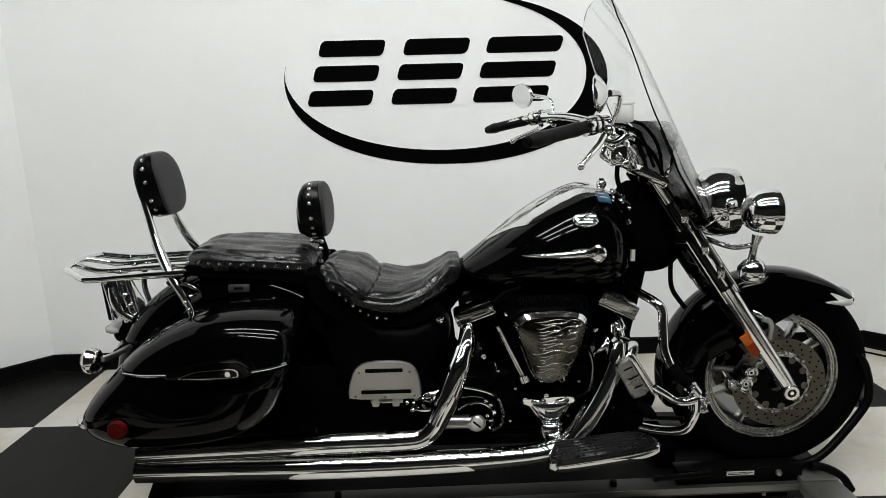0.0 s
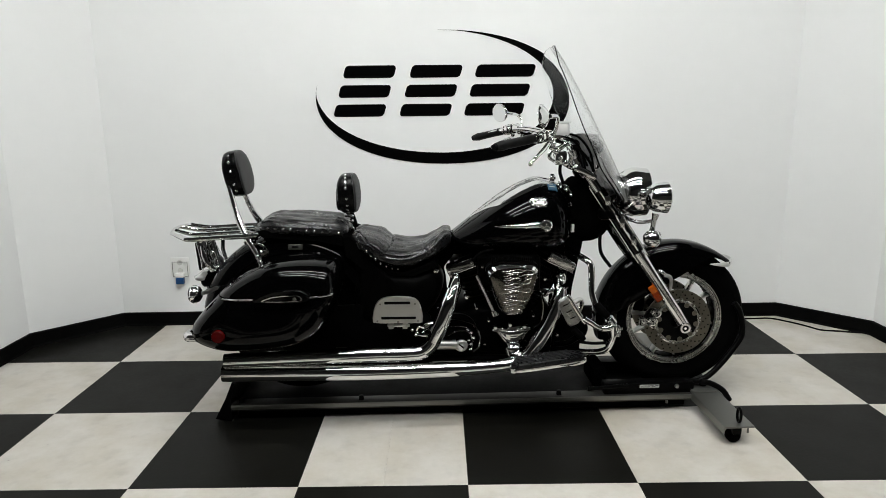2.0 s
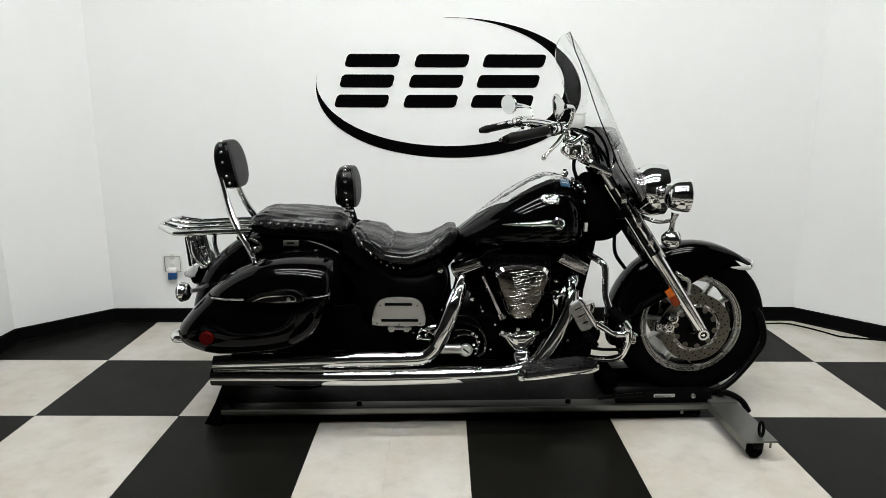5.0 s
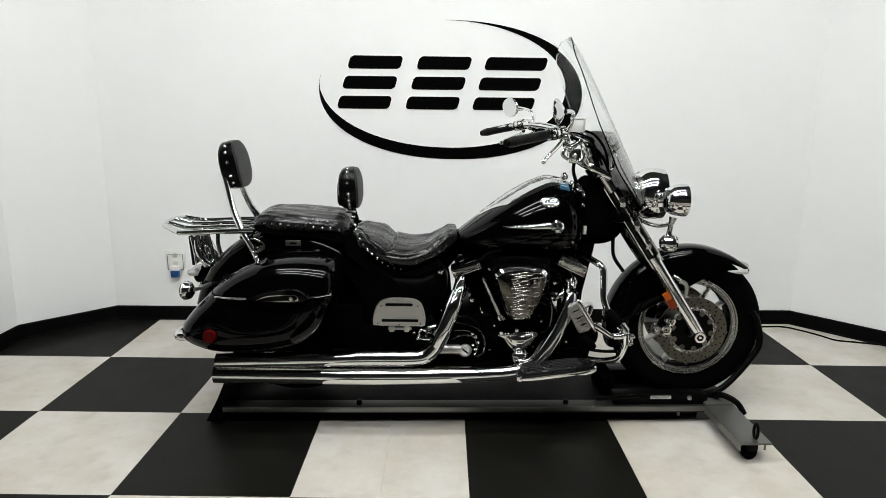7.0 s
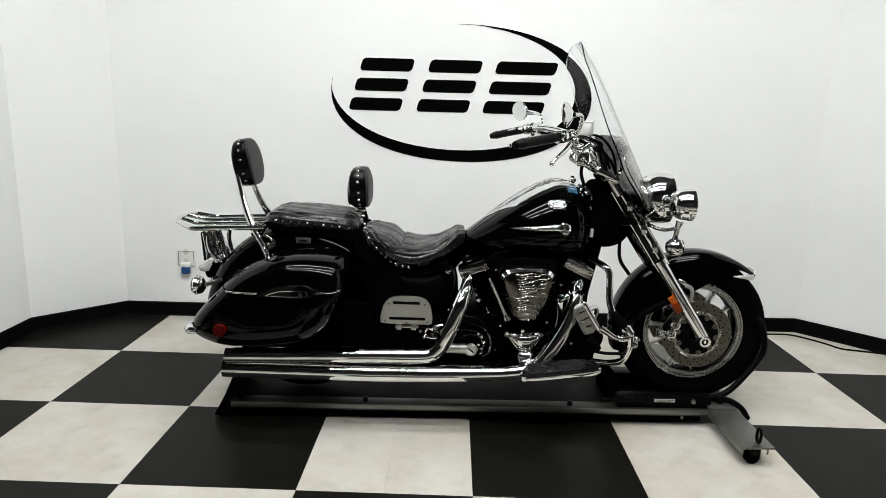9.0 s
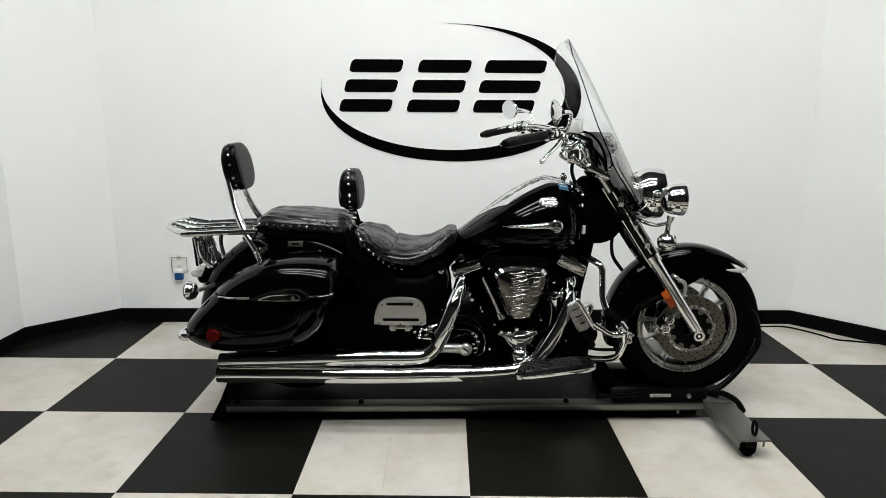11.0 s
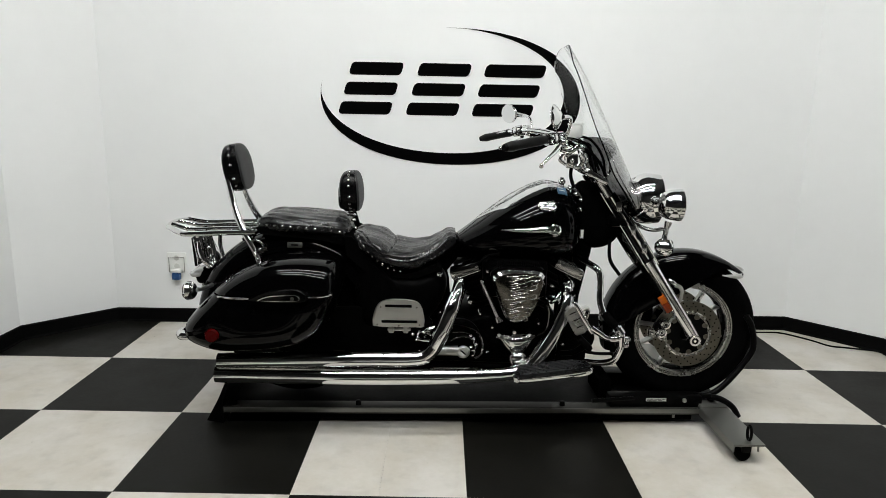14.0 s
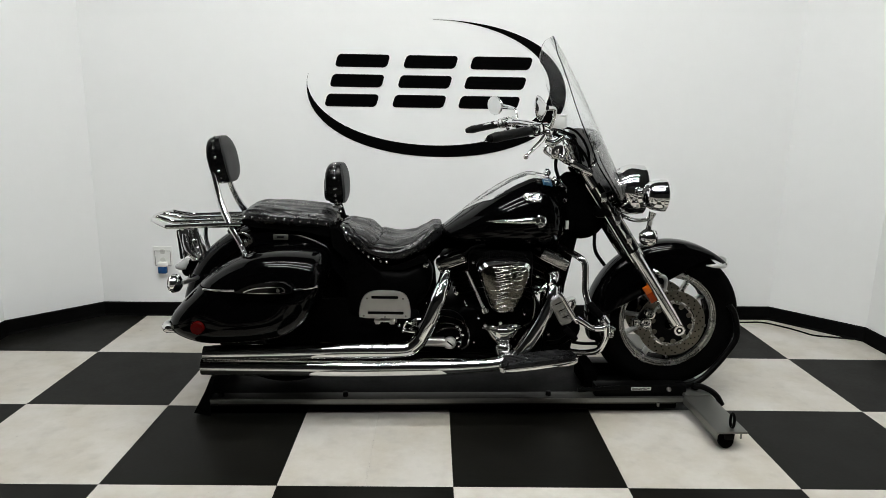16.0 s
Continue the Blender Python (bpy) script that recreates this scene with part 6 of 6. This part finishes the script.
for f in (0.25, 0.6):
    p = Vector((-0.125, -0.302, 0.385)).lerp(Vector((-0.045, -0.262, 0.575)), f)
    part("clamp_band", tube([p - Vector((0.004, 0, 0.009)), p + Vector((0.004, 0, 0.009))], 0.0355, 20, 0), CHROME, ex)
lo = [(-0.996, -0.300, 0.256), (-0.70, -0.302, 0.257), (-0.40, -0.303, 0.257), (-0.10, -0.300, 0.262), (0.10, -0.292, 0.268), (0.20, -0.280, 0.276), (0.262, -0.268, 0.300), (0.31, -0.26, 0.365), (0.355, -0.25, 0.44), (0.395, -0.235, 0.53), (0.412, -0.19, 0.60), (0.41, -0.12, 0.635)]
ex2 = part("lower_exhaust", tube(lo, [0.036, 0.036, 0.036, 0.034, 0.030, 0.029, 0.029, 0.029, 0.029, 0.029, 0.028, 0.026], 24, 8), CHROME, bike, "long chrome exhaust pipe")
# black disc again for the dark inside of the pipe
part("pipe_mouth", tube([(-0.9972, -0.300, 0.256), (-0.986, -0.300, 0.256)], [0.030, 0.030], 20, 0), PLASTIC, ex2)
part("heat_shield", tube([(0.275, -0.272, 0.315), (0.315, -0.268, 0.37), (0.36, -0.258, 0.445), (0.398, -0.242, 0.53)], [0.027, 0.0305, 0.0305, 0.029], 20, 5), CHROME, ex2)
for z0, x0 in ((0.606, 0.412), (0.56, 0.405)):
    part("exhaust_clamp", tube([(x0 - 0.004, -0.205, z0 - 0.008), (x0 + 0.004, -0.215, z0 + 0.006)], 0.034, 18, 0), CHROME, ex2)
part("pipe_bracket", box((-0.55, -0.29, 0.275), (-0.50, -0.13, 0.31), 0.005), ENGINE, bike)

# foot boards and pedals
FO = [(0.185, -0.355), (0.195, -0.385), (0.23, -0.398), (0.41, -0.392), (0.485, -0.375), (0.495, -0.345), (0.45, -0.295), (0.34, -0.282), (0.21, -0.288)]


def board(s):
    def ring(f, z):
        c = Vector((0.33, -0.34))
        pts = spline([(x, y, 0) for x, y in [FO[-1]] + FO + FO[:2]], 4)[4:-8]
        return [Vector((c.x + (p.x - c.x) * f, s * -(c.y + (p.y - c.y) * f), 0.288 + z + 0.13 * (c.x + (p.x - c.x) * f - 0.2))) for p in pts]
    fb = part("footboard", skin([ring(0.97, -0.014), ring(1.0, -0.010), ring(1.0, 0.006), ring(0.97, 0.010)]), CHROME, bike, "rider footboard with ribbed rubber mat")
    part("mat", skin([ring(0.955, 0.0102), ring(0.955, 0.018), ring(0.93, 0.021)]), POUCH, fb, "black ribbed rubber mat")
    for k in range(6):
        yy = 0.298 + 0.015 * k
        x0, x1 = 0.215, 0.44 - 0.004 * abs(k - 3)
        part("rib", tube([(x0, s * yy, 0.3095 + 0.13 * (x0 - 0.2)), (x1, s * yy, 0.3095 + 0.13 * (x1 - 0.2))], 0.0032, 6, 0), POUCH, fb)
    part("bracket", tube([(0.33, s * 0.30, 0.280), (0.33, s * 0.20, 0.265), (0.34, s * 0.12, 0.25)], 0.014, 10), ENGINE, fb)


board(-1)
board(1)
PB_ = [(-0.366, 0.478), (-0.362, 0.528), (-0.345, 0.566), (-0.312, 0.583), (-0.262, 0.586), (-0.210, 0.582), (-0.182, 0.565), (-0.168, 0.526), (-0.166, 0.478), (-0.200, 0.474), (-0.265, 0.473), (-0.335, 0.474)]
for s in (-1, 1):
    pb = part("passenger_footboard", plate(PB_, s * 0.315, s * 0.330, 0.003, 2), SATIN, bike, "folded satin metal passenger footboard")
    for x0, x1, z in ((-0.318, -0.214, 0.560), (-0.332, -0.192, 0.497)):
        part("rubber_strip", turned(box((x0, -0.0035, -0.0055), (x1, 0.0035, 0.0055), 0.003), Matrix.Translation((0, s * 0.3305, z))), RUBBER, pb)
    for x, z in ((-0.348, 0.484), (-0.184, 0.484), (-0.335, 0.555), (-0.195, 0.555), (-0.265, 0.480)):
        part("rivet", lathe([(0, s * 0.3325), (0.003, s * 0.332), (0.004, s * 0.330)], (x, 0, z), "y", 8), STEEL, pb)
    part("hinge", box((-0.305, min(s * 0.285, s * 0.318), 0.445), (-0.285, max(s * 0.285, s * 0.318), 0.472), 0.004), SATIN, pb)
    part("hinge", box((-0.248, min(s * 0.285, s * 0.318), 0.445), (-0.228, max(s * 0.285, s * 0.318), 0.472), 0.004), SATIN, pb)
    part("hinge_pin", tube([(-0.31, s * 0.30, 0.455), (-0.22, s * 0.30, 0.455)], 0.006, 8, 0), SATIN, pb)
    part("arm", tube([(-0.265, s * 0.30, 0.45), (-0.27, s * 0.22, 0.43), (-0.28, s * 0.12, 0.42)], 0.013, 10), ENGINE, pb)

# engine guard
for s in (-1, 1):
    loop = [(0.455, s * 0.08, 0.722), (0.492, s * 0.15, 0.708), (0.518, s * 0.20, 0.697), (0.532, s * 0.216, 0.680), (0.535, s * 0.222, 0.650), (0.535, s * 0.232, 0.610), (0.535, s * 0.247, 0.570), (0.546, s * 0.270, 0.530), (0.567, s * 0.288, 0.505), (0.594, s * 0.294, 0.479), (0.615, s * 0.297, 0.449), (0.620, s * 0.294, 0.414)]
    if s > 0:
        loop = [(0.46, 0.10, 0.36), (0.53, 0.20, 0.375), (0.595, 0.275, 0.385)]
    eg = part("engine_guard", tube(loop + [(0.611, s * 0.286, 0.366), (0.590, s * 0.268, 0.325), (0.53, s * 0.20, 0.294), (0.46, s * 0.11, 0.275)], 0.0135, 14, 7), CHROME, bike, "chrome tubular engine guard")
    if s < 0:
        part("rubber_sleeve", tube([(0.548, s * 0.272, 0.528), (0.567, s * 0.2885, 0.505), (0.592, s * 0.2945, 0.481)], 0.0165, 14), RUBBER, eg, "black rubber sleeve")
    if s < 0:
        part("clamp", tube([(0.597, s * 0.296, 0.474), (0.614, s * 0.298, 0.452)], 0.0195, 14, 0), CHROME, eg)
        part("clamp", tube([(0.616, s * 0.298, 0.444), (0.618, s * 0.294, 0.405)], 0.0215, 14, 0), CHROME, eg)
        for cz, cx in ((0.470, 0.592), (0.437, 0.640), (0.412, 0.634)):
            part("clamp_bolt", lathe([(0, s * 0.328), (0.006, s * 0.327), (0.0075, s * 0.320), (0.0075, s * 0.290)], (cx, 0, cz), "y", 10), CHROME, eg)
        part("clamp_ear", box((0.624, min(s * 0.286, s * 0.312), 0.398), (0.643, max(s * 0.286, s * 0.312), 0.446), 0.004), CHROME, eg)
        part("peg_arm", tube([(0.612, s * 0.303, 0.441), (0.584, s * 0.305, 0.434), (0.553, s * 0.304, 0.438), (0.527, s * 0.301, 0.455), (0.495, s * 0.296, 0.474)], [0.015, 0.013, 0.012, 0.013, 0.014], 12), CHROME, eg)
        pg = part("highway_peg", plate([(0.387, 0.534), (0.396, 0.550), (0.416, 0.566), (0.430, 0.556), (0.480, 0.468), (0.470, 0.452), (0.440, 0.441), (0.428, 0.450)], s * 0.272, s * 0.300, 0.005, 1), WORN, eg, "wide scuffed metal highway peg")
        part("peg_edge", tube([(0.417, s * 0.293, 0.575), (0.430, s * 0.295, 0.562), (0.462, s * 0.295, 0.510), (0.491, s * 0.295, 0.463), (0.497, s * 0.293, 0.452)], [0.007, 0.011, 0.0115, 0.011, 0.008], 14), CHROME, pg, "bright chrome rolled edge")
        for rx, rz in ((0.405, 0.535), (0.421, 0.508), (0.437, 0.481)):
            part("scuffed_groove", turned(box((-0.013, -0.0012, -0.0022), (0.013, 0.0012, 0.0022), 0.0006), Matrix.Translation((rx + 0.012, s * 0.3005, rz)) @ Matrix.Rotation(-0.45, 4, "Y")), PLASTIC, pg)
part("lower_guard_plate", plate([(0.40, 0.45), (0.46, 0.44), (0.515, 0.432), (0.540, 0.40), (0.536, 0.365), (0.508, 0.322), (0.50, 0.285), (0.44, 0.26), (0.38, 0.28)], -0.15, -0.175, 0.006, 2), ENGINE, bike, "black lower bracket plate")
part("pedal_link", tube([(0.505, -0.19, 0.335), (0.55, -0.21, 0.336), (0.605, -0.24, 0.348)], 0.007, 8), BLACKSTEEL, bike)
bpd = part("brake_pedal", tube([(0.40, -0.20, 0.33), (0.44, -0.25, 0.355), (0.475, -0.275, 0.39)], [0.012, 0.012, 0.014], 10), ENGINE, bike, "black brake pedal")
part("pedal_pad", turned(box((-0.035, -0.030, -0.012), (0.035, 0.030, 0.012), 0.008), Matrix.Translation((0.475, -0.275, 0.405)) @ Matrix.Rotation(0.75, 4, "Y")), RUBBER, bpd)
part("regulator", box((0.43, -0.09, 0.33), (0.50, 0.09, 0.46), 0.01), ENGINE, bike)

# ---- floor ----
T = 0.61
tagged(link("floor", box((-WIDE - 0.2, REAR - 0.2, -0.10), (WIDE + 0.2, BACK + 0.2, -0.004)), BASE, smooth=False), "black and white checkered vinyl tile floor", "floor", kind="structure")
floor = bpy.data.objects["floor"]


def tile_mesh(name, material, sx, sy):
    h, b = 0.0, 0.0004
    g = 0.0003
    bm = skin([[(g, g, -0.0038), (sx - g, g, -0.0038), (sx - g, sy - g, -0.0038), (g, sy - g, -0.0038)],
               [(g, g, h - b), (sx - g, g, h - b), (sx - g, sy - g, h - b), (g, sy - g, h - b)],
               [(g + b, g + b, h), (sx - g - b, g + b, h), (sx - g - b, sy - g - b, h), (g + b, sy - g - b, h)]])
    me = bpy.data.meshes.new(name)
    bmesh.ops.recalc_face_normals(bm, faces=bm.faces[:])
    bm.to_mesh(me)
    bm.free()
    me.materials.append(material)
    return me


# the two rows at the back are a little deeper, the last one cut to the wall
ROWS = {0: (0.0, 0.621), 1: (0.621, 0.70)}
KINDS = {}
for j in range(-7, 2):
    y, depth = ROWS.get(j, (j * T, T))
    for i in range(-9, 9):
        white = (i + j) % 2 == 0
        # one white tile in front of the dolly is laid in two halves
        halves = (i, j) == (-1, -1)
        for x in ((i * T, i * T + T / 2) if halves else (i * T,)):
            if y > OPEN and (x > RIGHT or x + T < LEFT + 0.02):
                continue
            if (white, halves, depth) not in KINDS:
                KINDS[white, halves, depth] = tile_mesh("white_tile" if white else "black_tile", TILE_WHITE if white else TILE_BLACK, T / 2 if halves else T, depth)
            ob = new("tile", KINDS[white, halves, depth])
            ob.location = (x, y, 0)
            ob.parent = floor
